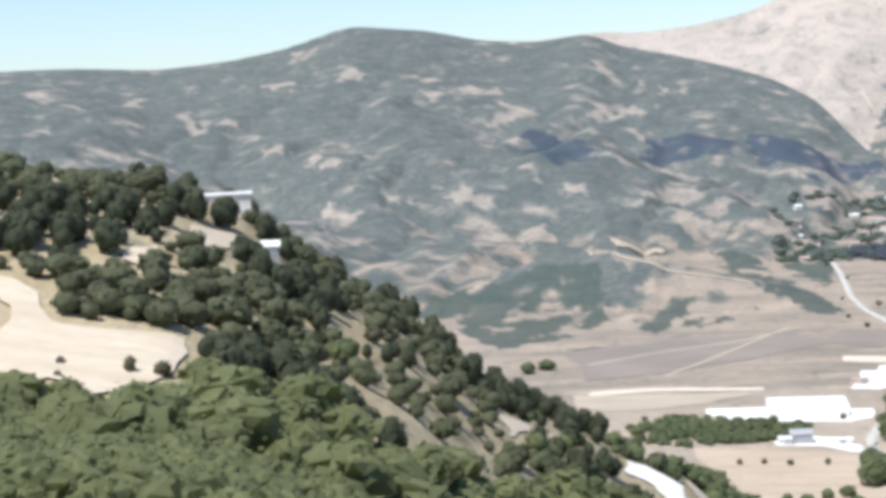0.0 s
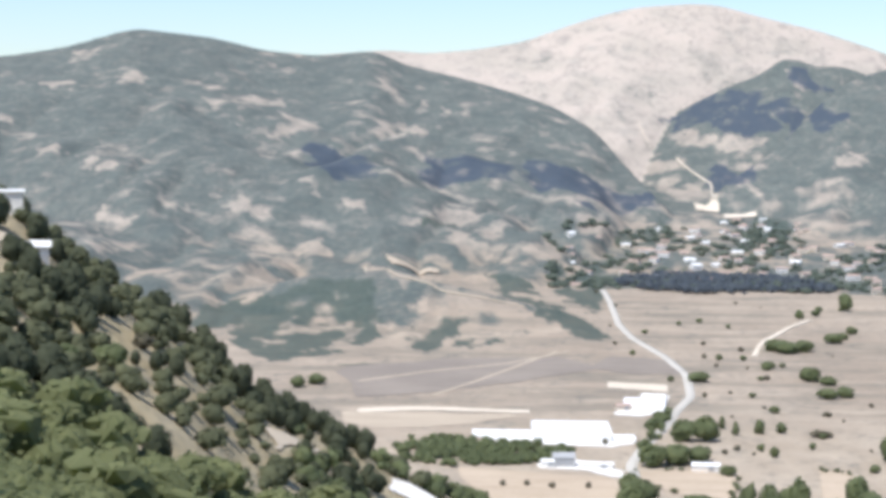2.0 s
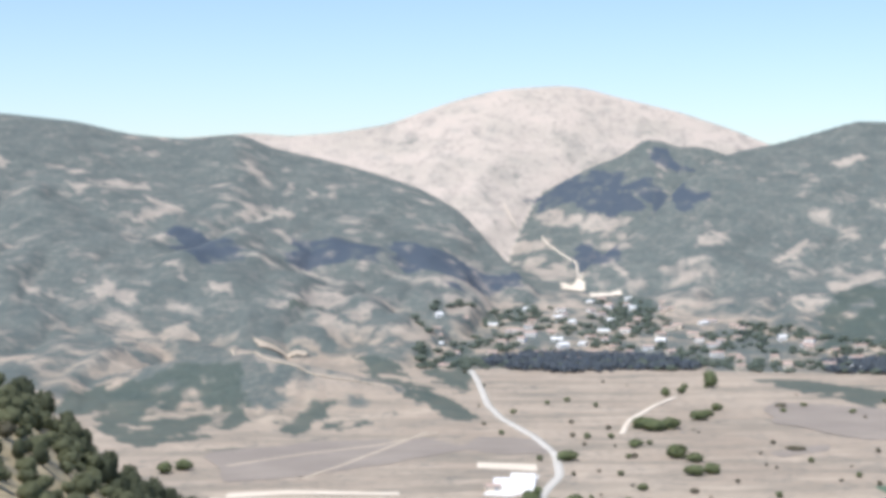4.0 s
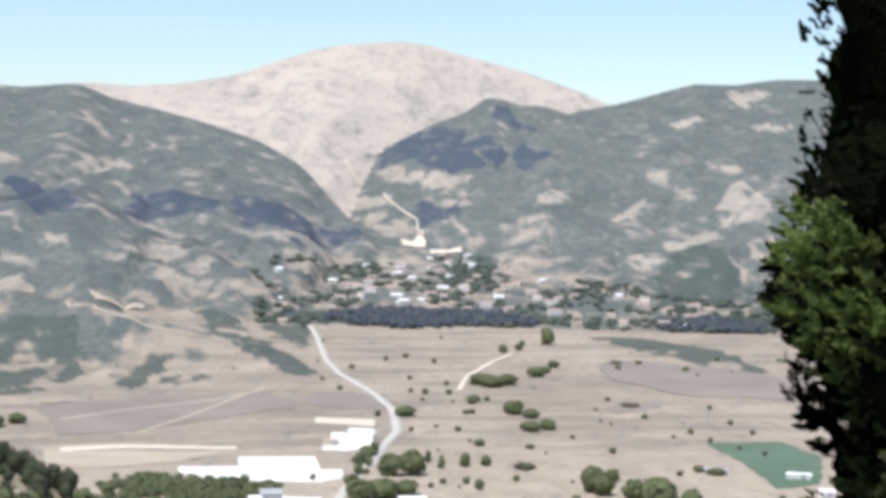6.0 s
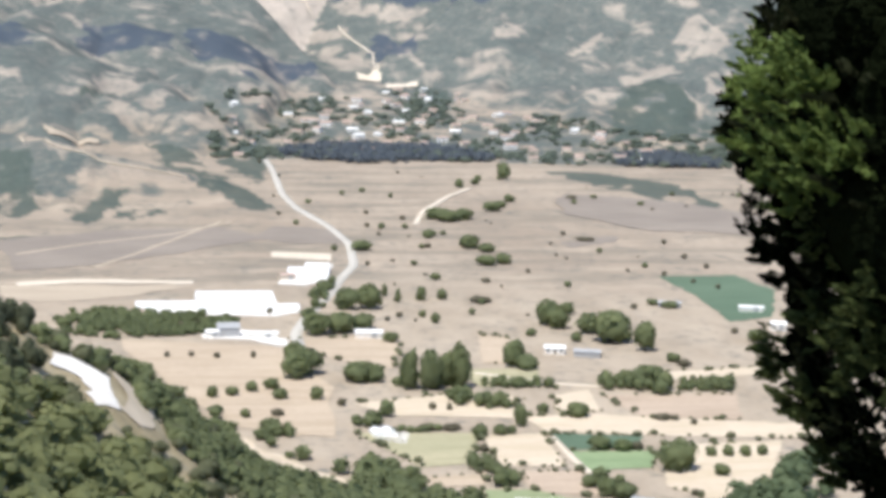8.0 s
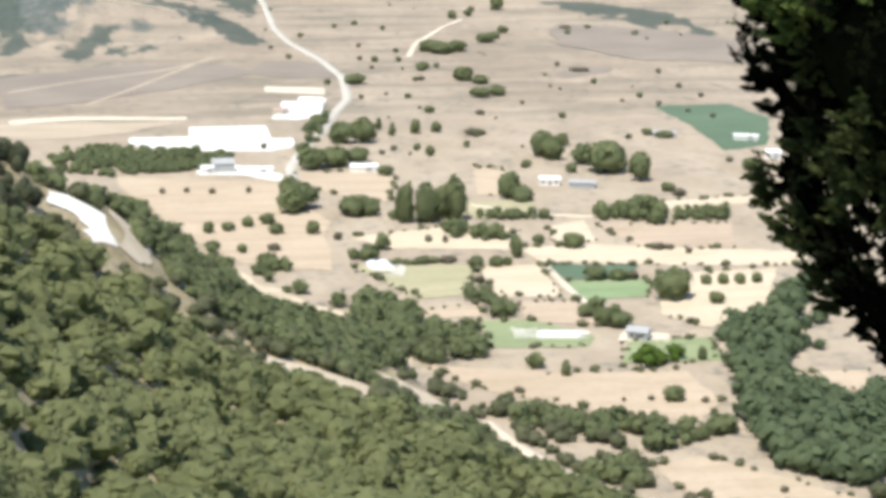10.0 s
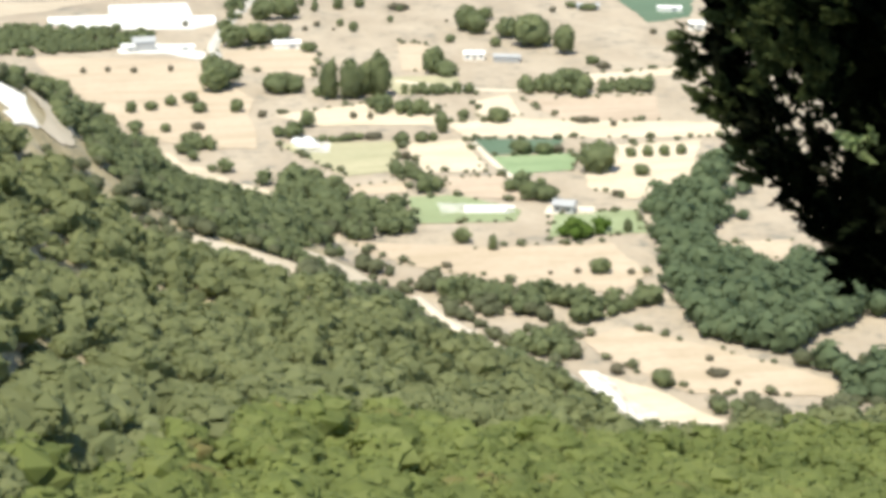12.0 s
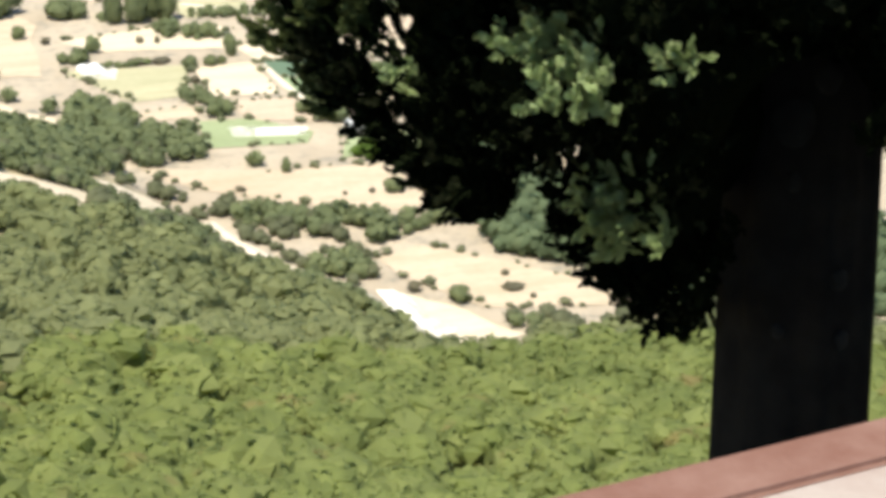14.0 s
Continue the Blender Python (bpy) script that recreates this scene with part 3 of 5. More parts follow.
def strip(name, mat, width, line):
    pts = np.array(line, float)
    d = np.concatenate([[0], np.cumsum(np.hypot(*np.diff(pts, axis=0).T))])
    s = np.linspace(0, d[-1], max(8, int(d[-1] / 6)))
    cx, cy = np.interp(s, d, pts[:, 0]), np.interp(s, d, pts[:, 1])
    for _ in range(6):
        cx[1:-1], cy[1:-1] = (cx[:-2] + 2 * cx[1:-1] + cx[2:]) / 4, (cy[:-2] + 2 * cy[1:-1] + cy[2:]) / 4
    tx, ty = np.gradient(cx), np.gradient(cy)
    ln = np.hypot(tx, ty) + 1e-9
    u = np.array([-0.5, -0.48, 0, 0.48, 0.5]) * width
    X, Y = cx[:, None] - ty[:, None] / ln[:, None] * u, cy[:, None] + tx[:, None] / ln[:, None] * u
    Z = ground_z(X, Y) + lift(X, Y) + 0.12
    Z[:, [0, -1]] -= 0.45
    ob = mesh_object(name, np.stack([X, Y, Z], -1).reshape(-1, 3), sheet_faces(len(s), 5), mat)
    return tagged(ob, LABELS[name], "road", kind="structure")


# fields, yards and bare ground: name, material, corners in plan

patch("green_field", CROP, [(359, 1222), (416, 1226), (422, 1157), (385, 1056), (351, 1041), (360, 1125)])
patch("bare_yard", GRAVEL, [(-5, 1108), (34, 1132), (85, 1105), (94, 1089), (79, 1075), (15, 1085)])
patch("bare_yard", GRAVEL, [(88, 1195), (102, 1257), (135, 1283), (123, 1211), (106, 1188)])
patch("pale_track", PALE, [(95, 1349), (138, 1336), (135, 1300), (93, 1319)])
patch("pale_track", PALE, [(-83, 1209), (-43, 1222), (32, 1209), (32, 1197), (-42, 1206), (-81, 1192)])
patch("bare_yard", GRAVEL, [(32, 1017), (53, 1034), (77, 1002), (88, 998), (85, 977), (72, 981), (58, 999), (33, 1003)])
patch("stubble_field", STUBBLE, [(78, 998), (126, 1004), (140, 981), (130, 916), (118, 918), (79, 974)])
patch("stubble_field", STUBBLE, [(190, 1008), (206, 1000), (204, 922), (177, 926)])
patch("fallow_field", OLIVE, [(159, 910), (204, 909), (195, 868), (166, 866)])
patch("stubble_field", CREAM, [(173, 802), (210, 804), (306, 774), (294, 749), (221, 762), (178, 773)])
patch("stubble_field", CREAM, [(198, 845), (218, 857), (212, 809), (191, 810)])
patch("fallow_field", SOIL, [(221, 845), (289, 840), (274, 787), (230, 794)])
patch("crop_field", CROP, [(177, 770), (219, 760), (209, 738), (181, 738)])
patch("crop_field", PALEGREEN, [(180, 736), (218, 734), (208, 706), (176, 704)])
patch("stubble_field", CREAM, [(147, 767), (175, 769), (173, 711), (146, 714)])
patch("fallow_field", SOIL, [(149, 704), (178, 704), (185, 660), (151, 674)])
patch("fallow_field", OLIVE, [(92, 777), (146, 772), (136, 719), (113, 714)])
patch("crop_field", GRASS, [(132, 678), (153, 676), (171, 650), (165, 636), (127, 640)])
patch("stubble_field", CREAM, [(223, 743), (279, 746), (253, 688), (219, 655), (206, 677)])
patch("crop_field", GRASS, [(182, 642), (216, 642), (209, 611), (172, 613)])
patch("stubble_field", CREAM, [(97, 836), (160, 854), (179, 841), (169, 799), (115, 809)])
patch("stubble_field", STUBBLE, [(98, 623), (145, 605), (192, 601), (194, 563), (179, 545), (141, 564), (112, 593)])
patch("stubble_field", STUBBLE, [(153, 506), (170, 513), (196, 483), (215, 456), (211, 445), (170, 455), (155, 488)])
patch("stubble_field", STUBBLE, [(228, 593), (258, 593), (250, 570), (228, 576)])
patch("stubble_field", CREAM, [(267, 895), (341, 909), (334, 890), (261, 872)])
patch("stubble_field", STUBBLE, [(113, 698), (137, 702), (133, 685), (111, 684)])
patch("gravel_pale_yard", GRAVEL, [(141, 667), (170, 657), (168, 647), (140, 652)])
patch("gravel_pale_yard", GRAVEL, [(101, 779), (116, 775), (112, 756), (101, 760)])
patch("gravel_pale_yard", PALE, [(184, 656), (200, 649), (197, 638), (178, 643)])
patch("bare_slope", STUBBLE, [(-12, 1004), (76, 981), (90, 871), (82, 773), (59, 769), (27, 814), (2, 912)])
patch("bare_slope", CREAM, [(-10, 552), (-3, 556), (2, 545), (3, 513), (0, 502), (-6, 503), (-7, 536)])
patch("chalk_cutting", CHALK, [(-21, 537), (-14, 537), (-8, 536), (-7, 500), (-13, 483), (-17, 514), (-20, 517), (-26, 508), (-27, 531)])
patch("bare_slope", CREAM, [(40, 772), (62, 716), (81, 699), (79, 667), (62, 693), (47, 732)])
patch("bare_slope", CREAM, [(30, 508), (50, 521), (68, 528), (62, 487), (47, 492)])
patch("bare_slope", CREAM, [(76, 568), (94, 581), (102, 563), (86, 536)])
patch("bare_slope", CREAM, [(38, 771), (50, 749), (66, 713), (80, 693), (80, 671), (72, 678), (58, 701), (45, 740)])
patch("bare_slope", CREAM, [(31, 503), (50, 519), (64, 506), (61, 484), (48, 494), (34, 499)])
patch("bare_slope", CREAM, [(145, 483), (160, 461), (175, 431), (161, 424), (149, 431), (148, 459)])
patch("chalk_cutting", CHALK, [(144, 479), (146, 457), (147, 433), (150, 429), (156, 443), (151, 459), (149, 478)])
patch("chalk_cutting", CREAM, [(-133, 324), (-128, 322), (-113, 299), (-103, 301), (-92, 306), (-86, 295), (-84, 278), (-91, 265), (-94, 260), (-102, 269), (-108, 262)])
patch("bare_slope", CREAM, [(-112, 381), (-114, 394), (-108, 413), (-106, 406), (-108, 382)])
patch("bare_slope", CREAM, [(-117, 349), (-118, 359), (-114, 366), (-113, 360), (-113, 347)])
patch("bare_slope", CREAM, [(-53, 446), (-44, 491), (-41, 478), (-49, 425)])
patch("fallow_field", DUN, [(-109, 1417), (-33, 1478), (68, 1499), (96, 1436), (31, 1338), (-41, 1285), (-97, 1259)])
patch("fallow_field", DUN, [(110, 1508), (160, 1478), (153, 1394), (107, 1401), (83, 1436)])
patch("fallow_field", DUN, [(328, 1399), (385, 1440), (378, 1404), (330, 1367)])
patch("stubble_field", FADED, [(-93, 1197), (-13, 1195), (31, 1186), (-5, 1150), (-67, 1129), (-89, 1145)])
# dun patch standing in for the shade band on the plain
patch("fallow_field", DUN, [(416, 1757), (512, 1686), (553, 1571), (499, 1431), (423, 1469), (383, 1592)])
patch("pale_track", FADED, [(-124, 2277), (-106, 2256), (-55, 2273), (-58, 2237), (-111, 2210)])
strip("road", ASPHALT, 6.8, [(85, 981), (85, 1016), (99, 1079), (120, 1157), (132, 1213), (149, 1276), (159, 1394), (153, 1508), (137, 1631), (133, 1751), (140, 1977), (141, 2115)])
strip("dirt_track", PALE, 5, [(229, 1515), (250, 1611), (296, 1738), (328, 1808)])
strip("dirt_track", FADED, 4, [(-35, 1272), (-5, 1340), (30, 1439), (65, 1532)])
strip("dirt_track", FADED, 5, [(-91, 1337), (-38, 1400), (24, 1454), (74, 1531)])
patch("pale_track", PALE, [(400, 3436), (428, 3278), (422, 3245), (385, 3283)])
patch("pale_track", PALE, [(426, 3208), (482, 3201), (477, 3162), (417, 3124)])
strip("foot_road", PALE, 5, [(110, 555), (112, 548), (115, 529), (122, 512), (130, 488), (142, 475), (143, 455), (145, 438), (146, 420)])
strip("dirt_track", PALE, 4, [(385, 4176), (369, 4223), (362, 4260)])
strip("dirt_track", PALE, 3.5, [(425, 3301), (470, 3743), (431, 3937), (427, 4021)])
strip("dirt_track", PALE, 3, [(169, 901), (199, 874), (225, 862), (260, 870)])
strip("dirt_track", PALE, 3, [(178, 773), (179, 706), (185, 660)])
strip("dirt_track", CREAM, 2.5, [(-142, 2176), (-91, 1813), (-24, 1773), (41, 1759)])


# ---------------------------------------------------------------- foliage
def ico(level):
    bm = bmesh.new()
    bmesh.ops.create_icosphere(bm, subdivisions=level, radius=1)
    v = np.array([p.co[:] for p in bm.verts])
    f = np.array([[q.index for q in t.verts] for t in bm.faces])
    bm.free()
    return v, f


def crown_form(rng, leaves, level=2, leaf=0.24, pointed=0.0, core=0.86, tilt=0.25):
    """A crown of unit width and height standing on z = 0: a lumpy core under tufts of leaves."""
    v, f = ico(level)
    lumps = rng.normal(size=(7, 3))
    lumps /= np.linalg.norm(lumps, axis=1)[:, None]

    def swell(d):
        near = np.clip((d @ lumps.T) - 0.55, 0, 1).max(1)
        return 0.80 + 0.62 * near

    def form(d, k):
        p = d * (swell(d) * k)[:, None] * 0.5
        p[:, 2] = 0.5 + p[:, 2] * (0.92 if pointed == 0 else 1.0)
        if pointed:
            narrow = np.clip(1.15 - pointed * p[:, 2], 0.12, 1.1)
            p[:, :2] *= narrow[:, None]
        else:
            p[:, 2] = np.where(p[:, 2] < 0.3, 0.3 + (p[:, 2] - 0.3) * 0.85, p[:, 2])
        return p

    core_v = form(v, np.full(len(v), core) + 0.12 * rng.normal(size=len(v)))
    d = rng.normal(size=(leaves, 3))
    d[:, 2] += 0.25
    d /= np.linalg.norm(d, axis=1)[:, None]
    c = form(d, core + 0.04 + 0.36 * tilt * rng.random(leaves))
    a = rng.normal(size=(leaves, 3))
    a -= (a * d).sum(1)[:, None] * d * (1 - 0.6 * tilt)
    a /= np.linalg.norm(a, axis=1)[:, None]
    b = np.cross(a, d) + tilt * rng.normal(size=(leaves, 3))
    b /= np.linalg.norm(b, axis=1)[:, None]
    s = leaf * (0.5 + 0.8 * rng.random(leaves))[:, None] * 0.5
    q = np.stack([c - a * s, c + b * s * 0.8, c + a * s * 1.1, c - b * s * 0.8], 1).reshape(-1, 3)
    k = len(core_v) + np.arange(leaves)[:, None] * 4
    lf = np.concatenate([k + [0, 1, 2], k + [0, 2, 3]])
    return np.concatenate([core_v, q]), np.concatenate([f, lf])


def tufted_form(rng, tufts_=6):
    """A scrub oak crown of unit width: a lumpy heart under rounded tufts of uneven size."""
    v, f = crown_form(rng, 70, 2, 0.13, core=0.86, tilt=0.45)
    sv, sf = ico(1)
    V, F = [v], [f]
    for i in range(tufts_):
        a = 2.4 * i + rng.uniform(-0.5, 0.5)
        up_ = rng.uniform(0.0, 1.0)
        out = np.array([math.cos(a) * math.sqrt(1 - up_ * up_), math.sin(a) * math.sqrt(1 - up_ * up_), up_])
        s = rng.uniform(0.14, 0.25)
        p = sv * s * (1 + 0.24 * rng.normal(size=(len(sv), 1))) * [1, 1, 0.8] + s * 0.12 * rng.normal(size=sv.shape)
        F.append(sf + sum(len(q) for q in V))
        V.append(p + out * 0.29 + [0, 0, 0.50])
    return np.concatenate(V), np.concatenate(F)


def spread(forms, rng, x, y, w, h, sink=0.06):
    """Many crowns as one set of points and triangles."""
    V, F, base = [], [], 0
    z = ground_z(x, y)
    pick = rng.integers(len(forms), size=len(x))
    for i, (fv, ff) in enumerate(forms):
        sel = np.nonzero(pick == i)[0]
        if not len(sel):
            continue
        t = rng.random(len(sel)) * 2 * np.pi
        c, s = np.cos(t)[:, None], np.sin(t)[:, None]
        P = np.stack([(fv[:, 0] * c - fv[:, 1] * s) * w[sel, None] + x[sel, None],
                      (fv[:, 0] * s + fv[:, 1] * c) * w[sel, None] + y[sel, None],
                      (fv[:, 2] - sink) * h[sel, None] + z[sel, None]], -1)
        F.append((ff[None] + (np.arange(len(sel)) * len(fv))[:, None, None] + base).reshape(-1, 3))
        V.append(P.reshape(-1, 3))
        base += P.shape[0] * P.shape[1]
    return np.concatenate(V), np.concatenate(F)


RNG = np.random.default_rng(7)
NEARFORMS = [tufted_form(RNG) for _ in range(9)]
BUSHFORMS = [crown_form(RNG, 70, 2, 0.2, core=0.88, tilt=0.3) for _ in range(5)]
FARFORMS = [crown_form(RNG, 26, 1, 0.36) for _ in range(5)]
TINYFORMS = [crown_form(RNG, 8, 1, 0.5) for _ in range(4)]
NEARPINES = [crown_form(RNG, 100, 2, 0.17, 0.28) for _ in range(4)]


def scatter(x0, x1, y0, y1, gap):
    """Jittered grid of places."""
    X, Y = np.meshgrid(np.arange(x0, x1, gap), np.arange(y0, y1, gap))
    X = X.ravel() + RNG.uniform(-0.48, 0.48, X.size) * gap
    Y = Y.ravel() + RNG.uniform(-0.48, 0.48, Y.size) * gap
    return X, Y


def cleared(x, y):
    """True where a tree would stand on, or just in front of, open ground on the hillside."""
    out = np.zeros(len(x), bool)
    for o in scene.objects:
        if o.name.split(".")[0] not in ("bare_slope", "chalk_cutting", "foot_road", "stubble_field"):
            continue
        co = np.empty(len(o.data.vertices) * 3, np.float32)
        o.data.vertices.foreach_get("co", co)
        co = co.reshape(-1, 3)
        if np.hypot(co[:, 0], co[:, 1]).min() > 760:
            continue
        room = 8 if "chalk" in o.name else 5
        for grow in (1.0, 1.008, 1.016):
            gx, gy = x * grow, y * grow
            near = (gx > co[:, 0].min() - 4) & (gx < co[:, 0].max() + 4) & (gy > co[:, 1].min() - 4) & (gy < co[:, 1].max() + 4)
            for i in np.nonzero(near & ~out)[0]:
                if ((co[:, 0] - gx[i]) ** 2 + (co[:, 1] - gy[i]) ** 2).min() < room:
                    out[i] = True
    return out


def wood(name, mat, gap, width, height, outline):
    poly = ragged(outline, 0.03 * max(np.ptp([c[0] for c in outline]), np.ptp([c[1] for c in outline])))
    X, Y = scatter(min(p[0] for p in poly), max(p[0] for p in poly), min(p[1] for p in poly), max(p[1] for p in poly), gap)
    keep = inside(poly, X, Y) & (fractal(X, Y, gap * 5, 171, 2) > 0.39)
    X, Y = X[keep], Y[keep]
    if len(X) and math.hypot(X.mean(), Y.mean()) < 760:
        open_ground = cleared(X, Y)
        X, Y = X[~open_ground], Y[~open_ground]
    if not len(X):
        return
    k = 0.6 + 0.7 * RNG.random(len(X))
    far = math.hypot(X.mean(), Y.mean()) > 1400
    forms = TINYFORMS if far else FARFORMS
    v, f = spread(forms, RNG, X, Y, width * k * 1.1, height * k * (0.85 + 0.3 * RNG.random(len(X))))
    ob = mesh_object(name, v, f, mat)
    words = {"pine_plantation": "dark green pine plantation beside the farmyard", "woodland": "mixed green trees in a dense clump between fields",
             "riverside_wood": "tall green trees along a stream bed", "hedge": "overgrown green hedgerow along a field edge",
             "dark_grove": "dark grove of trees below the village"}
    tagged(ob, words[name], "hedge" if name == "hedge" else "trees", kind="stuff")


# scrub oak forest on the hill below the terrace; bearing and reach of its closed canopy
CANOPY = table("""
-60 470
-24 446
-19 440
-16.5 455
-13 470
-11 488
-7.3 470
-3.6 472
0 452
3 455
6.6 372
10.2 305
13.3 300
16.4 288
22.5 275
60 280
""")
HX, HY = scatter(-330, 420, 60, 660, 5.2)
hr, hb = np.hypot(HX, HY), np.degrees(np.arctan2(-HX, HY))
hedge_ = along(CANOPY, hb, 1)
brow_ = along(SPUR, hb, 2)
cover = 0.55 * fractal(HX, HY, 40, 91, 3) + 0.45 * RNG.random(len(HX))
bare = cleared(HX, HY)
size = (0.58 + 0.95 * RNG.random(len(HX)) ** 1.6) * np.where(hr < 345, 1.18, 1.0) * np.where(hr < 215, 0.75, 1.0)
for hx0, hy0, rad in ((-104, 418, 7), (-124, 440, 11)):
    for step in range(0, 24, 6):
        k0 = 1 - step / math.hypot(hx0, hy0)
        bare |= (HX - hx0 * k0) ** 2 + (HY - hy0 * k0) ** 2 < (rad - step * 0.12) ** 2
seen = (hb < 27) & (hb > -37) & (hr > np.where(hb > 2, 235, 98)) & ~bare
closed = seen & (hr < hedge_) & (RNG.random(len(HX)) < np.where(hr < 345, 0.72, 0.93))
open_ = seen & (hr >= hedge_) & (hr < brow_ + 60) & (hr < 660) & (cover > np.where(hb > 12, 0.31 - 0.10 * (hr > brow_ - 45), np.where(hb > 4, 0.545 - 0.12 * (hr > brow_ - 40), 0.53)))
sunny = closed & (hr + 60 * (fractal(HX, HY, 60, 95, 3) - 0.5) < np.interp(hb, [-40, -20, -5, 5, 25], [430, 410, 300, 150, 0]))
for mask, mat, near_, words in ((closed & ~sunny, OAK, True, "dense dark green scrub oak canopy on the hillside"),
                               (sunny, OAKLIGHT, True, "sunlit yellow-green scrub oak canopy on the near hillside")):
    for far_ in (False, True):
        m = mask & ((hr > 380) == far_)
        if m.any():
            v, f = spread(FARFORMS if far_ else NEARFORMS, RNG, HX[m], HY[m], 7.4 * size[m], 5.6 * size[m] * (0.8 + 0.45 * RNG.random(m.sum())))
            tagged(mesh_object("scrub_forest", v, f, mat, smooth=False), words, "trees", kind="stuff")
NX, NY = scatter(-125, 12, 80, 245, 2.9)
nr, nb = np.hypot(NX, NY), np.degrees(np.arctan2(-NX, NY))
near_slope = (nb > 1) & (nb < 27) & (nr > 98) & (nr < 240) & ~cleared(NX, NY)
NX, NY = NX[near_slope], NY[near_slope]
k = 0.6 + 0.8 * RNG.random(len(NX))
v, f = spread(NEARFORMS, RNG, NX, NY, 3.9 * k, 3.6 * k)
tagged(mesh_object("scrub_forest", v, f, OAK, smooth=False), "dense dark green scrub oak thicket on the near slope", "trees", kind="stuff")
piny = open_ & (fractal(HX, HY, 50, 97, 2) > 0.5) & (hb > 3)
v, f = spread(BUSHFORMS, RNG, HX[open_ & ~piny], HY[open_ & ~piny], 4.9 * size[open_ & ~piny], 4.2 * size[open_ & ~piny])
tagged(mesh_object("hillside_bushes", v, f, HOLM), "round dark bushes scattered over the dry hillside", "bush", kind="stuff")
v, f = spread(NEARPINES, RNG, HX[piny], HY[piny], 4.7 * size[piny], 6.0 * size[piny])
tagged(mesh_object("hillside_pines", v, f, PINE), "dark conical pines on the hilltop", "trees", kind="stuff")

BX, BY = scatter(-70, 165, 420, 830, 5.6)
br, bb = np.hypot(BX, BY), np.degrees(np.arctan2(-BX, BY))
bank = (bb < 6) & (bb > -19) & (br > along(CANOPY, bb, 1) - 4) & (ground_z(BX, BY) > 2.5) & (fractal(BX, BY, 46, 181, 3) > 0.50) & ~cleared(BX, BY)
BX, BY = BX[bank], BY[bank]
k = 0.55 + 0.75 * RNG.random(len(BX))
v, f = spread(FARFORMS, RNG, BX, BY, 5.6 * k, 5.0 * k)
tagged(mesh_object("bank_bushes", v, f, LEAF), "green bushes on the bank below the forest", "bush", kind="stuff")

# woods: name, leaves, spacing, crown width, height, outline in plan
wood("riverside_wood", RIVER, 8.5, 9, 8, [(250, 612), (256, 562), (270, 539), (224, 441), (221, 469), (221, 508), (233, 567)])
wood("riverside_wood", RIVER, 8.5, 9, 9, [(208, 613), (230, 599), (226, 557), (236, 512), (259, 487), (259, 462), (231, 411), (222, 442), (209, 464), (189, 503), (196, 554)])
wood("pine_plantation", LEAF, 4.0, 5.5, 4.5, [(-53, 1087), (-18, 1094), (62, 1064), (37, 1017), (-14, 1004), (-42, 1019)])
wood("woodland", LEAF, 8.5, 7.5, 6.5, [(63, 702), (92, 716), (116, 693), (133, 682), (123, 620), (113, 622), (81, 599), (59, 582)])
wood("woodland", LEAF, 7, 7.5, 7, [(131, 634), (155, 637), (150, 601), (133, 599), (129, 612)])
wood("woodland", LIGHT, 6, 6.5, 5.5, [(176, 618), (196, 622), (192, 602), (174, 604)])
wood("riverside_wood", RIVER, 8.5, 9, 9, [(223, 658), (253, 688), (285, 742), (283, 701), (232, 601), (244, 559), (251, 533), (218, 460), (206, 481), (197, 525), (199, 572)])
wood("hedge", LEAF, 5, 6.5, 6, [(120, 567), (141, 562), (169, 546), (190, 543), (184, 532), (159, 517), (138, 535), (119, 550)])
wood("hedge", LEAF, 5, 6.5, 6, [(131, 509), (146, 512), (149, 491), (146, 485), (131, 494)])
wood("hedge", LEAF, 4, 4.5, 4.5, [(168, 880), (206, 868), (204, 858), (166, 868)])
wood("hedge", LEAF, 4, 5, 5, [(261, 863), (298, 866), (292, 847), (257, 850)])
wood("hedge", LEAF, 5, 6.5, 7, [(144, 847), (172, 830), (169, 814), (142, 828)])
wood("hedge", LEAF, 5, 6.5, 8, [(92, 810), (112, 819), (108, 787), (91, 786)])
wood("hedge", LEAF, 4, 4, 3, [(93, 785), (147, 782), (145, 774), (92, 777)])
wood("hedge", LEAF, 5, 6.5, 6, [(135, 718), (151, 715), (144, 675), (132, 691)])
wood("hedge", LEAF, 5, 6, 5, [(179, 692), (193, 681), (192, 659), (177, 666)])
wood("hedge", LEAF, 5, 5, 4, [(125, 880), (164, 874), (162, 866), (123, 870)])
wood("hedge", LEAF, 6, 7, 8, [(224, 869), (264, 883), (252, 838), (224, 856)])
wood("hedge", LEAF, 5, 5.5, 4, [(118, 583), (129, 564), (123, 555), (112, 575)])
wood("hedge", LEAF, 5, 5, 4.5, [(150, 484), (167, 455), (182, 437), (181, 430), (165, 449), (148, 477)])
wood("woodland", LEAF, 6, 6, 5, [(2, 538), (37, 764), (31, 603), (10, 518)])
wood("woodland", LEAF, 8, 6, 5, [(10, 897), (54, 762), (73, 633), (73, 570), (61, 535), (49, 555), (35, 616), (12, 834)])
wood("woodland", LEAF, 5, 6, 5.5, [(7, 581), (15, 544), (52, 623), (65, 704), (47, 743), (37, 771), (22, 812)])
wood("woodland", LEAF, 6, 6.5, 6, [(47, 792), (66, 775), (70, 719), (61, 726), (53, 748)])
wood("woodland", LEAF, 6.5, 7.5, 6.5, [(46, 609), (79, 746), (93, 729), (102, 684), (132, 679), (126, 635), (95, 634), (44, 530)])
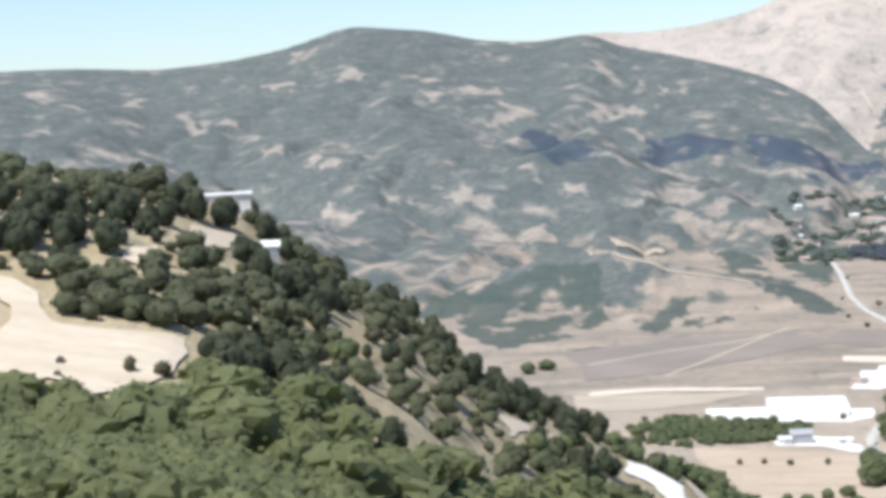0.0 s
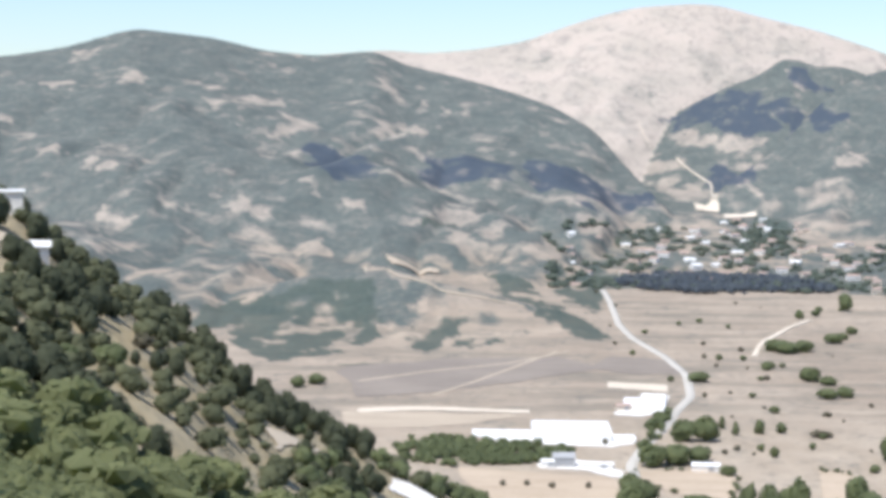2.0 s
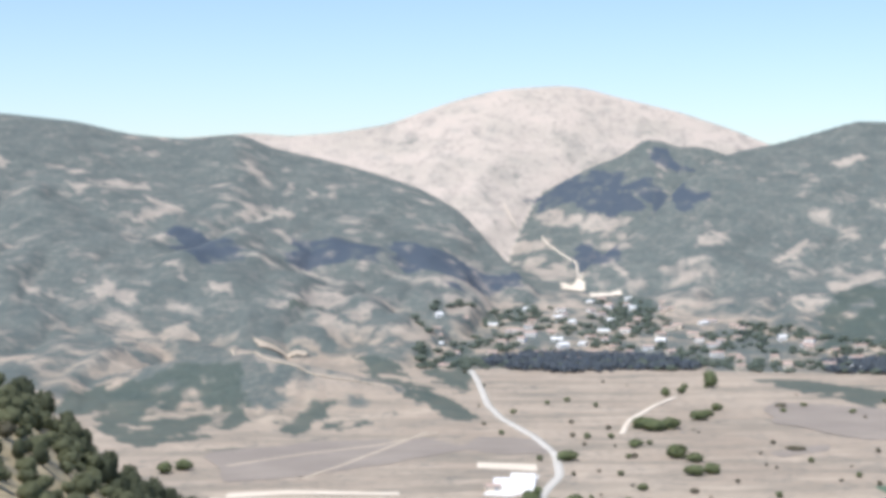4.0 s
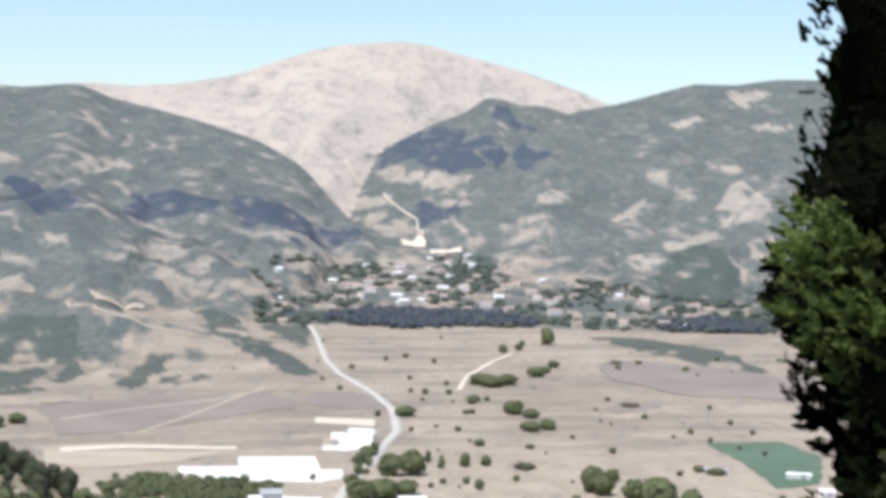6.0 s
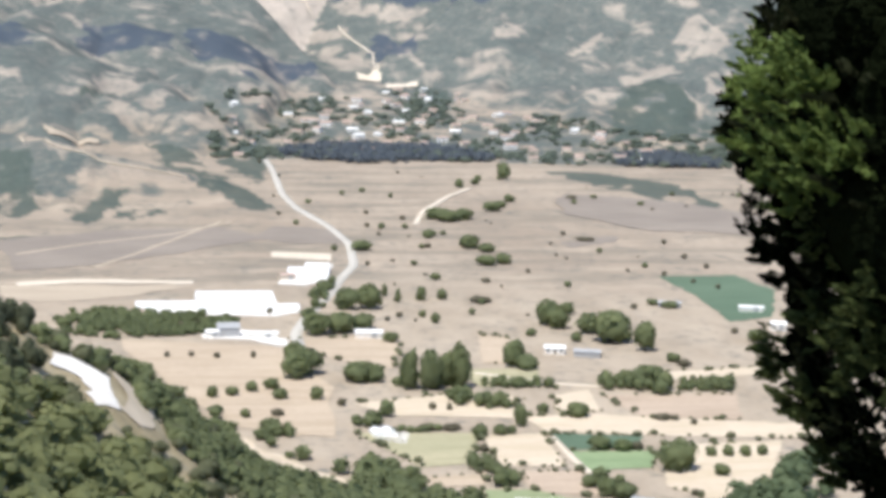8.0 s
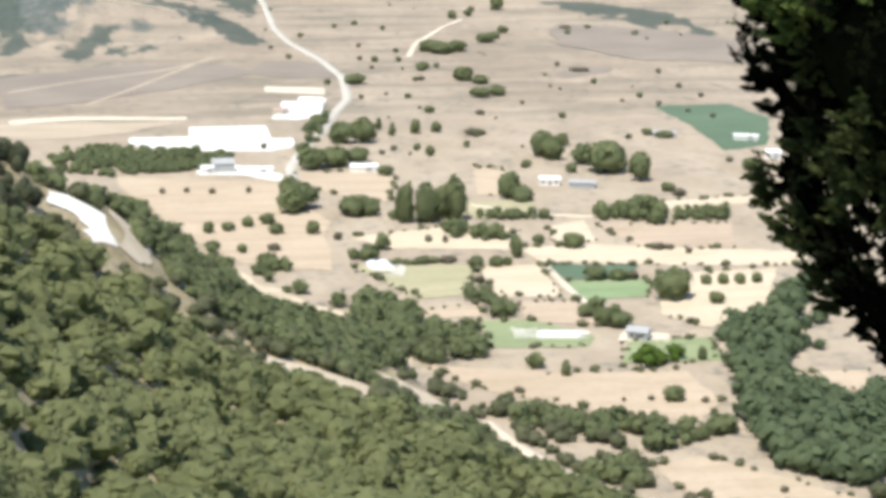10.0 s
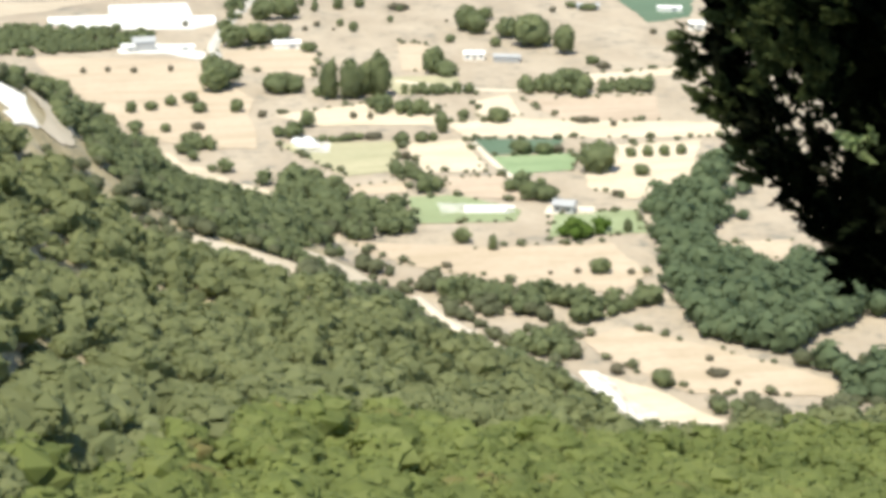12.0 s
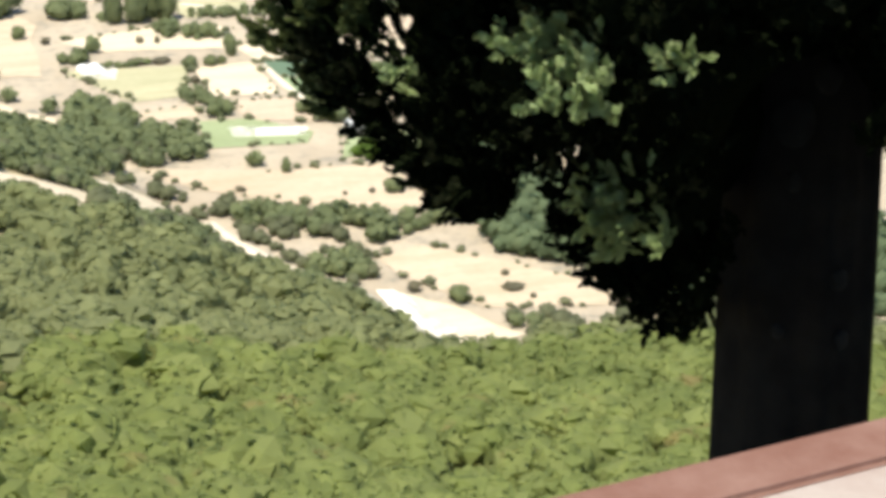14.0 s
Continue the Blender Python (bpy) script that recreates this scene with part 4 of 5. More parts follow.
wood("hedge", LEAF, 4.5, 6, 6, [(93, 1062), (103, 1076), (123, 1185), (119, 1197), (103, 1119)])
wood("riverside_wood", RIVER, 7, 9, 9, [(196, 556), (228, 600), (262, 560), (300, 520), (330, 430), (262, 400), (222, 440), (190, 500)])
wood("woodland", LEAF, 5, 6, 5, [(-15, 944), (-5, 941), (9, 855), (7, 536), (3, 561), (-2, 886)])
wood("woodland", LEAF, 6.5, 6, 4.5, [(1, 874), (42, 755), (62, 602), (89, 571), (109, 554), (89, 505), (65, 505), (38, 532), (8, 516)])
wood("riverside_wood", RIVER, 7, 9, 8, [(218, 542), (241, 543), (255, 523), (209, 423), (209, 447), (209, 489)])
wood("riverside_wood", RIVER, 6.5, 8, 7, [(258, 721), (275, 698), (251, 617), (231, 605), (234, 651)])
wood("dark_grove", HAZEPINE, 7, 9, 8, [(164, 2260), (238, 2355), (383, 2325), (424, 2185), (399, 2089), (237, 2081), (165, 2169)])
wood("dark_grove", HAZEPINE, 8, 9, 8, [(581, 2209), (653, 2255), (689, 2176), (705, 2137), (668, 2045), (554, 2055)])



# ---------------------------------------------------------------- single trees
def part(name, data, mat, parent, label=""):
    ob = new(name, data)
    if mat is not None and not data.materials:
        data.materials.append(mat)
    ob.parent = parent
    if label:
        ob["label"] = label
    return ob


def from_bm(bm, name):
    me = bpy.data.meshes.new(name)
    bm.normal_update()
    bm.to_mesh(me)
    bm.free()
    return me


def raw_mesh(name, v, f, mat, smooth=True):
    ob = mesh_object(name, v, f, mat, smooth)
    me = ob.data
    bpy.data.objects.remove(ob)
    return me


def trunk_mesh():
    """Tapered trunk with three limbs, one unit high."""
    bm = bmesh.new()
    bmesh.ops.create_cone(bm, cap_ends=True, segments=8, radius1=0.05, radius2=0.025, depth=0.6, matrix=Matrix.Translation((0, 0, 0.28)))
    for a in (0.4, 2.4, 4.5):
        m = Matrix.Translation((0.08 * math.cos(a), 0.08 * math.sin(a), 0.55)) @ Euler((0.5 * math.sin(-a), 0.5 * math.cos(a), 0)).to_matrix().to_4x4()
        bmesh.ops.create_cone(bm, cap_ends=True, segments=6, radius1=0.022, radius2=0.008, depth=0.4, matrix=m)
    return from_bm(bm, "trunk")


TRUNK = trunk_mesh()
ROUND = [raw_mesh("crown", *crown_form(RNG, 110, 2, 0.22), LEAF) for _ in range(5)]
TALL = [raw_mesh("crown", *crown_form(RNG, 120, 2, 0.2, 0.35), LEAF) for _ in range(3)]
LOW = [raw_mesh("crown", *crown_form(RNG, 60, 2, 0.26), BUSH) for _ in range(3)]
TREES = []


def tree(kind, x, y, w, h):
    ob = new("poplar_tree" if kind == "p" else "broadleaf_tree" if h > 4.5 else "field_bush")
    z = float(ground_z(x, y))
    ob.matrix_world = Matrix.LocRotScale((x, y, z - 0.09 * h), Euler((0, 0, 1.7 * len(TREES))), (w, w, h))
    forms = TALL if kind == "p" else ROUND if h > 4.5 else LOW
    part("crown", forms[len(TREES) % len(forms)], None, ob)
    part("trunk", TRUNK, TRUNKWOOD, ob, "grey bark trunk")
    words = "tall narrow green poplar beside a field edge" if kind == "p" else (
        "large dark green broadleaf tree on dry ground" if w > 12 else "round dark green tree standing in dry field" if h > 4.5 else "small grey-brown bush on dry ground")
    tagged(ob, words, "tree" if h > 4.5 else "bush", "trees of the valley")
    TREES.append(ob)


# single trees: kind, place, crown width, height
tree("b", 124.6, 1099.8, 17.5, 16.8)
tree("b", 137.6, 1099.1, 16.9, 17.6)
tree("b", 97.4, 1015.0, 19.4, 14.6)
tree("b", 111.0, 1021.2, 19.6, 13.7)
tree("b", 125.3, 1031.0, 16.5, 10.6)
tree("b", 261.6, 981.8, 25.8, 23.3)
tree("b", 255.2, 1009.0, 14.9, 13.9)
tree("b", 273.9, 952.2, 13.2, 19.5)
tree("b", 238.1, 1038.2, 16.9, 17.6)
tree("b", 241.2, 1024.7, 13.4, 15.0)
tree("b", 257.6, 1072.6, 10.5, 9.8)
tree("b", 195.3, 929.8, 12.7, 13.6)
tree("b", 198.2, 911.6, 14.3, 8.9)
tree("b", 81.2, 904.4, 18.0, 15.9)
tree("b", 105.6, 889.1, 14.3, 11.4)
tree("b", 114.0, 883.3, 10.8, 8.5)
tree("b", 78.7, 936.8, 12.6, 12.0)
tree("b", 136.3, 989.8, 11.1, 6.4)
tree("b", 212.3, 1121.2, 16.3, 4.3)
tree("b", 198.6, 1075.8, 4.9, 4.9)
tree("p", 129.2, 863.9, 10.1, 23.7)
tree("p", 139.6, 863.2, 12.9, 23.8)
tree("p", 155.3, 867.5, 12.4, 26.8)
tree("p", 149.2, 873.3, 11.3, 20.4)
tree("p", 175.3, 1129.9, 7.2, 10.9)
tree("p", 159.5, 1124.2, 5.0, 10.1)
tree("p", 153.6, 1145.7, 4.4, 10.3)
tree("b", 189.4, 1133.4, 7.3, 8.0)
tree("b", 171.2, 1046.9, 6.1, 7.4)
tree("b", 166.3, 1066.3, 4.8, 5.5)
tree("b", 196.3, 1489.2, 6.2, 5.7)
tree("b", 229.7, 1442.2, 12.9, 6.0)
tree("b", 248.9, 1366.5, 17.5, 12.3)
tree("b", 245.1, 1275.4, 15.6, 9.0)
tree("b", 259.4, 1284.3, 14.5, 9.1)
tree("b", 259.7, 1538.4, 22.1, 11.8)
tree("b", 277.5, 1554.6, 17.9, 10.9)
tree("b", 315.5, 1615.7, 19.7, 10.4)
tree("b", 345.4, 1690.5, 9.8, 8.7)
tree("b", 390.3, 1945.2, 16.2, 18.7)
tree("b", 164.0, 1357.4, 18.1, 9.5)
tree("b", 158.4, 1275.6, 4.1, 4.1)
tree("b", 353.2, 1897.9, 8.5, 7.3)
tree("b", 324.3, 1848.6, 8.3, 8.3)
tree("b", 214.0, 1777.7, 6.8, 5.6)
tree("b", 151.6, 1677.2, 6.4, 5.3)
tree("b", 191.4, 1751.9, 5.5, 5.0)
tree("b", 235.5, 1727.0, 5.5, 5.5)
tree("b", 197.6, 1212.4, 7.8, 5.4)
tree("b", 230.9, 1200.5, 7.0, 3.9)
tree("b", 321.5, 1104.8, 8.7, 5.1)
tree("b", 329.5, 1093.5, 12.3, 5.1)
tree("b", 342.7, 1004.3, 4.7, 4.0)
tree("b", 347.3, 977.3, 13.2, 8.2)
tree("b", 406.7, 1261.2, 5.0, 4.2)
tree("b", 220.1, 1002.3, 6.5, 5.9)
tree("b", 242.1, 982.9, 7.1, 6.4)
tree("b", 281.0, 923.5, 8.6, 5.5)
tree("b", 283.5, 911.1, 9.1, 4.3)
tree("b", 184.4, 810.6, 5.9, 5.3)
tree("b", 198.8, 800.2, 10.6, 8.5)
tree("b", 170.3, 794.6, 6.3, 9.4)
tree("b", 146.7, 766.8, 6.5, 6.5)
tree("b", 156.3, 770.3, 6.1, 5.1)
tree("b", 161.3, 769.9, 4.0, 4.0)
tree("b", 143.8, 740.6, 3.4, 2.9)
tree("b", 191.6, 916.1, 11.3, 15.5)
tree("b", 198.0, 907.4, 11.9, 6.5)
tree("b", 198.9, 801.2, 11.1, 7.9)
tree("b", 184.8, 810.8, 5.9, 5.3)
tree("b", 146.2, 764.8, 6.5, 7.5)
tree("b", 155.7, 767.5, 6.5, 5.5)
tree("b", 161.1, 768.7, 4.5, 5.1)
tree("b", 143.3, 739.2, 3.9, 4.4)
tree("b", 217.2, 702.2, 17.6, 15.7)
tree("b", 238.9, 724.0, 5.4, 5.4)
tree("b", 246.1, 722.7, 5.4, 5.9)
tree("b", 253.3, 721.3, 5.4, 5.9)
tree("b", 261.4, 722.8, 5.4, 5.4)
tree("b", 233.4, 691.7, 7.1, 6.1)
tree("b", 213.0, 662.9, 3.2, 3.2)
tree("b", 177.8, 567.8, 8.2, 6.2)
tree("b", 170.2, 569.1, 2.7, 2.3)
tree("b", 160.6, 569.4, 1.9, 1.7)
tree("b", 127.6, 584.8, 4.7, 2.4)
tree("b", 185.0, 479.3, 2.6, 2.4)
tree("b", 183.3, 467.4, 7.0, 2.3)
tree("b", 186.2, 458.8, 2.2, 2.0)
tree("b", 164.5, 462.6, 6.9, 6.3)
tree("b", 194.0, 449.0, 2.0, 1.6)
tree("b", 154.9, 475.0, 5.0, 3.7)
tree("b", 187.8, 564.3, 3.1, 2.7)
tree("b", 45.7, 809.4, 5.2, 5.2)
tree("b", 33.3, 819.1, 5.8, 4.7)
tree("b", 60.6, 812.9, 6.3, 4.2)
tree("b", 61.8, 869.3, 8.4, 7.0)
tree("b", 64.2, 847.9, 8.2, 6.0)
tree("b", 51.9, 864.6, 6.7, 6.1)
tree("b", 41.8, 855.9, 6.6, 5.5)
tree("b", 32.2, 852.4, 6.0, 7.1)
tree("b", 81.6, 845.6, 7.1, 8.2)
tree("b", 92.3, 831.7, 4.8, 4.3)
tree("b", 75.0, 893.9, 17.2, 14.3)
tree("b", 105.2, 882.6, 14.2, 10.8)
tree("b", 115.0, 892.3, 11.5, 8.6)
tree("b", 12.1, 951.0, 3.6, 3.6)
tree("b", 24.8, 952.1, 3.6, 3.6)
tree("b", 38.0, 947.1, 4.2, 3.6)
tree("b", 57.3, 947.7, 3.6, 4.2)
tree("b", 237.0, 791.0, 7.9, 3.7)
tree("b", 242.2, 790.0, 5.3, 3.2)
tree("b", 248.8, 780.5, 3.7, 3.2)
tree("b", 133.8, 820.7, 3.7, 4.3)
tree("b", 141.5, 818.2, 3.2, 4.3)
tree("b", 126.1, 781.6, 10.2, 3.1)
tree("b", 136.1, 779.8, 9.2, 3.1)
tree("p", 168.6, 783.2, 5.7, 10.8)
tree("p", 148.0, 601.1, 4.0, 6.9)
tree("p", 202.4, 613.4, 3.8, 6.3)
tree("p", 324.0, 888.4, 5.4, 9.0)
tree("b", 194.1, 740.0, 10.8, 7.4)
tree("b", 203.3, 736.4, 8.9, 5.9)
tree("b", 209.9, 737.4, 6.4, 4.4)
tree("b", 178.4, 665.4, 8.9, 8.9)
tree("b", 184.5, 662.7, 11.2, 7.6)
tree("b", 174.9, 678.8, 8.2, 6.8)
tree("b", -133.2, 1302.4, 12.4, 9.9)
tree("b", -121.0, 1319.3, 14.2, 9.2)
tree("b", -78.3, 337.2, 5.5, 5.0)
tree("b", -75.1, 360.4, 7.7, 6.0)
tree("b", -76.9, 406.3, 5.2, 4.4)
tree("b", -86.6, 358.4, 4.6, 3.9)
tree("b", -88.0, 397.1, 2.8, 2.3)
tree("b", -78.1, 434.8, 3.3, 3.1)
tree("b", -111.0, 309.3, 3.5, 3.1)
tree("b", -103.0, 274.9, 1.7, 1.7)
tree("b", -101.1, 268.2, 1.4, 1.4)
tree("b", -86.9, 276.9, 3.3, 3.1)
tree("b", -91.9, 275.9, 2.4, 3.3)
tree("b", 226.3, 1428.8, 9.1, 5.5)
tree("b", 249.3, 1377.7, 13.2, 11.5)
tree("b", 259.0, 1346.6, 14.7, 7.8)
tree("b", 256.5, 1558.5, 29.8, 10.9)
tree("b", 275.1, 1550.3, 19.8, 9.9)
tree("b", 326.7, 1647.2, 15.8, 7.4)
tree("b", 346.8, 1693.9, 10.9, 7.6)
tree("b", 384.6, 1910.8, 14.7, 17.1)
tree("b", 319.9, 1822.3, 10.5, 9.3)
tree("b", 341.9, 1852.5, 9.5, 8.3)
tree("b", 195.7, 1590.8, 5.0, 4.5)
tree("b", 222.9, 1550.4, 5.9, 4.4)
tree("b", 197.1, 1496.3, 5.7, 4.8)
tree("b", 217.2, 1370.9, 6.1, 4.4)
tree("b", 198.0, 1210.5, 6.2, 5.4)
tree("b", 190.2, 1139.2, 6.6, 6.6)
tree("b", 175.1, 1131.5, 6.5, 7.3)
tree("b", 413.3, 1718.5, 13.3, 4.4)
tree("b", 436.0, 1719.4, 7.8, 5.0)
tree("b", 351.2, 1409.7, 18.3, 3.7)

# weeds and low bushes along the field edges
EX, EY = [], []
for corners in FIELDS:
    for (ax_, ay_), (bx_, by_) in zip(corners, corners[1:] + corners[:1]):
        if math.hypot(ax_, ay_) > 1050 or RNG.random() < 0.35:
            continue
        for u_ in np.arange(0, 1, 3.2 / max(math.hypot(bx_ - ax_, by_ - ay_), 3.3)):
            if RNG.random() < 0.55:
                EX.append(ax_ + (bx_ - ax_) * u_ + RNG.normal() * 1.3)
                EY.append(ay_ + (by_ - ay_) * u_ + RNG.normal() * 1.3)
EX, EY = np.array(EX), np.array(EY)
k = 0.5 + RNG.random(len(EX)) ** 2
v, f = spread(FARFORMS, RNG, EX, EY, 3.4 * k, 2.3 * k)
tagged(mesh_object("field_margin_bushes", v, f, MARGIN), "low dusty green bushes along the field edges", "bush", kind="stuff")

# small bushes dotted over the dry plain
for i in range(95):
    b = RNG.uniform(-19, -3)
    r = RNG.uniform(1060, 2150)
    bx, by = -math.sin(math.radians(b)) * r, math.cos(math.radians(b)) * r
    if fractal(np.array([bx]), np.array([by]), 240, 131, 3)[0] > 0.47:
        s = RNG.uniform(1.8, 5.5)
        tree("b", round(bx, 1), round(by, 1), s * 1.15, s)


# ---------------------------------------------------------------- buildings
def box(bm, x0, x1, y0, y1, z0, z1):
    m = Matrix.Translation(((x0 + x1) / 2, (y0 + y1) / 2, (z0 + z1) / 2)) @ Matrix.Diagonal((x1 - x0, y1 - y0, z1 - z0, 1))
    bmesh.ops.create_cube(bm, size=1, matrix=m)


def walls_mesh(w, d, h, rise):
    """Walls with gables under a pitched roof that runs along x."""
    bm = bmesh.new()
    pts = [(-w / 2, -d / 2), (w / 2, -d / 2), (w / 2, d / 2), (-w / 2, d / 2)]
    lo = [bm.verts.new((*p, -1.5)) for p in pts]
    hi = [bm.verts.new((*p, h)) for p in pts]
    r0, r1 = bm.verts.new((-w / 2, 0, h + rise)), bm.verts.new((w / 2, 0, h + rise))
    bm.faces.new((lo[0], lo[1], hi[1], hi[0]))
    bm.faces.new((lo[2], lo[3], hi[3], hi[2]))
    bm.faces.new((lo[1], lo[2], hi[2], r1, hi[1]))
    bm.faces.new((lo[3], lo[0], hi[0], r0, hi[3]))
    return from_bm(bm, "wall")


def roof_mesh(w, d, h, rise, over=0.5, thick=0.25):
    bm = bmesh.new()
    prof = [(-d / 2 - over, h - over * rise / (d / 2)), (0, h + rise), (d / 2 + over, h - over * rise / (d / 2))]
    rows = []
    for x in (-w / 2 - over, w / 2 + over):
        rows.append([bm.verts.new((x, y, z + t)) for t in (0.02, thick) for y, z in prof])
    a, b = rows
    for i, j in ((0, 1), (1, 2), (3, 4), (4, 5)):
        bm.faces.new((a[i], a[j], b[j], b[i]))
    for i, j in ((0, 3), (2, 5)):
        bm.faces.new((a[i], a[j], b[j], b[i]))
    for r in rows:
        bm.faces.new((r[0], r[1], r[4], r[3]))
        bm.faces.new((r[1], r[2], r[5], r[4]))
    bmesh.ops.recalc_face_normals(bm, faces=bm.faces[:])
    return from_bm(bm, "roof")


def pane_mesh(w, h):
    bm = bmesh.new()
    box(bm, -w / 2, w / 2, -0.08, 0.12, 0, h)
    return from_bm(bm, "window")


PANE, DOOR, GATE = pane_mesh(1.3, 1.4), pane_mesh(1.2, 2.1), pane_mesh(3.2, 3.0)
PANE.materials.append(DARKGLASS)
DOOR.materials.append(TRUNKWOOD)
GATE.materials.append(STEEL)


def house(name, x, y, turn, w, d, h, rise, wall_mat, roof_mat, label, storeys=1, shed=False, group=""):
    z = float(min(ground_z(x + a, y + b) for a in (-w / 2, w / 2) for b in (-d / 2, d / 2))) + 0.4
    ob = new(name)
    ob.matrix_world = pose(x, y, z, 0, 0, turn)
    part("wall", walls_mesh(w, d, h, rise), wall_mat, ob)
    part("roof", roof_mesh(w, d, h, rise), roof_mat, ob)
    if shed:
        part("gate", GATE, None, ob).location = (w * 0.2, -d / 2, 0)
    else:
        part("door", DOOR, None, ob).location = (0.2, -d / 2, 0)
    for s in range(storeys):
        n = max(2, int(w / 3.2))
        for i in range(n):
            px = (i + 0.5) / n * w - w / 2
            if s == 0 and (shed or abs(px - 0.2) < 1.4):
                continue
            part("window", PANE, None, ob).location = (px, -d / 2, 0.9 + 2.8 * s)
    return tagged(ob, label, "shed" if shed else "house", group)


def tunnel(name, x, y, turn, bays, width, length, eave, rise, label):
    """Plastic film greenhouse: arched bays side by side, each with its end wall and hoops."""
    ob = new(name)
    ob.matrix_world = pose(x, y, float(ground_z(x, y)) + 0.2, 0, 0, turn)
    seg, hoops = 12, max(4, int(length / 4))
    for k in range(bays):
        cx = (k - (bays - 1) / 2) * width
        arc = [(-math.cos(math.pi * i / seg) * width / 2, eave + math.sin(math.pi * i / seg) * rise) for i in range(seg + 1)]
        arc = [(-width / 2, -0.8)] + arc + [(width / 2, -0.8)]
        bm = bmesh.new()
        rows = []
        for j in range(hoops + 1):
            sag = 0.0 if j in (0, hoops) else 0.05 * (j % 2)
            rows.append([bm.verts.new((cx + a, j / hoops * length, b - sag)) for a, b in arc])
        for p, q in zip(rows, rows[1:]):
            for i in range(len(arc) - 1):
                bm.faces.new((p[i], p[i + 1], q[i + 1], q[i]))
        bm.faces.new(rows[0])
        bm.faces.new(rows[-1][::-1])
        bmesh.ops.recalc_face_normals(bm, faces=bm.faces[:])
        cover_ = part("film_cover", from_bm(bm, "film_cover"), FILM, ob)
        for j in (0, hoops // 2, hoops):
            bm = bmesh.new()
            for p, q in zip(arc, arc[1:]):
                a, b = Vector((cx + p[0] * 1.01, j / hoops * length, p[1] + 0.06)), Vector((cx + q[0] * 1.01, j / hoops * length, q[1] + 0.06))
                m = Matrix.Translation((a + b) / 2) @ (b - a).to_track_quat("Z", "Y").to_matrix().to_4x4()
                bmesh.ops.create_cone(bm, cap_ends=False, segments=6, radius1=0.06, radius2=0.06, depth=(b - a).length, matrix=m)
            part("hoop", from_bm(bm, "hoop"), STEEL, cover_, "grey steel hoop")
        bm = bmesh.new()
        box(bm, cx - 1.2, cx + 1.2, -0.06, 0.05, 0, 2.4)
        part("door", from_bm(bm, "door"), TIN, ob)
    return tagged(ob, label, "greenhouse", "greenhouses")


tunnel("greenhouse", 32, 1113, -90, 6, 7.5, 48, 4.4, 1.5, "large white plastic film greenhouse with arched bays")
tunnel("greenhouse", -5, 1112, -90, 2, 7, 36, 1.4, 1.2, "low white plastic tunnel beside the large greenhouse")
tunnel("greenhouse", 80.5, 1100, -90, 2, 7, 14, 1.4, 1.2, "low white plastic tunnel beside the large greenhouse")
tunnel("greenhouse", 98, 1232, -95, 4, 7.5, 28, 2.6, 1.4, "white plastic film greenhouse beside the road")
tunnel("greenhouse", 105, 768, 8, 2, 5, 10, 1.2, 1.2, "small white plastic tunnel among fields")
tunnel("greenhouse", 165, 650, 80, 1, 5, 16, 1.0, 1.1, "small white plastic tunnel among fields")
house("farm_shed", 96, 1214, 10, 10, 6, 3, 1.2, PLASTER, TILE, "small tiled farm shed beside a white greenhouse", 1, True)
house("farm_shed", 120, 1248, -15, 16, 8, 4, 1.6, WHITEWALL, TIN, "white farm shed with sheet metal roof", 1, True)
house("farm_shed", 47, 1012, 5, 12, 8, 5, 2.2, STEEL, STEEL, "grey sheet metal barn in a gravel yard", 1, True)
house("farm_shed", 38, 1008, 5, 7, 5, 3, 1.0, WHITEWALL, TIN, "low white shed in a gravel yard", 1, True)
house("farm_shed", 66, 1006, -4, 17, 4, 2.4, 0.8, WHITEWALL, TIN, "long low white shed in a gravel yard", 1, True)
house("farm_house", 222, 950, -12, 11, 6, 3, 1.2, WHITEWALL, TIN, "low white farmhouse with a metal roof among trees")
house("farm_shed", 238, 940, -20, 14, 6, 2.6, 1.0, STEEL, STEEL, "grey roofed open shed beside the white farmhouse", 1, True)
house("farm_shed", 126, 1003, -6, 15, 7, 3, 1.2, WHITEWALL, TIN, "white shed with sheet metal roof beside a tree", 1, True)
house("farm_shed", 378, 1078, -18, 15, 4, 2.4, 0.8, WHITEWALL, TIN, "long low white shed beside a green field", 1, True)
house("farm_shed", 373, 1014, -18, 9, 6, 3.5, 1.2, WHITEWALL, TIN, "white farm shed with metal roof by trees", 1, True)
house("farm_shed", 330, 1096, -18, 14, 6, 2.6, 1.0, STEEL, STEEL, "grey roofed shed on the dry plain", 1, True)
house("farm_house", 187, 645, -30, 8, 6, 3, 1.4, STEEL, STEEL, "small grey-roofed house beside a pale yard")

# the village at the foot of the mountains
spots = []
for i in range(2400):
    b, r = RNG.uniform(-16.5, -2.5), RNG.uniform(2160, 3150)
    hx, hy = -math.sin(math.radians(b)) * r, math.cos(math.radians(b)) * r
    if r > 2500 + 640 * math.exp(-((b + 8.0) / 4.0) ** 2) or (r < 2270 and -11.5 < b < -4.4):
        continue
    if all((hx - p) ** 2 + (hy - q) ** 2 > 27 ** 2 for p, q in spots):
        spots.append((hx, hy))
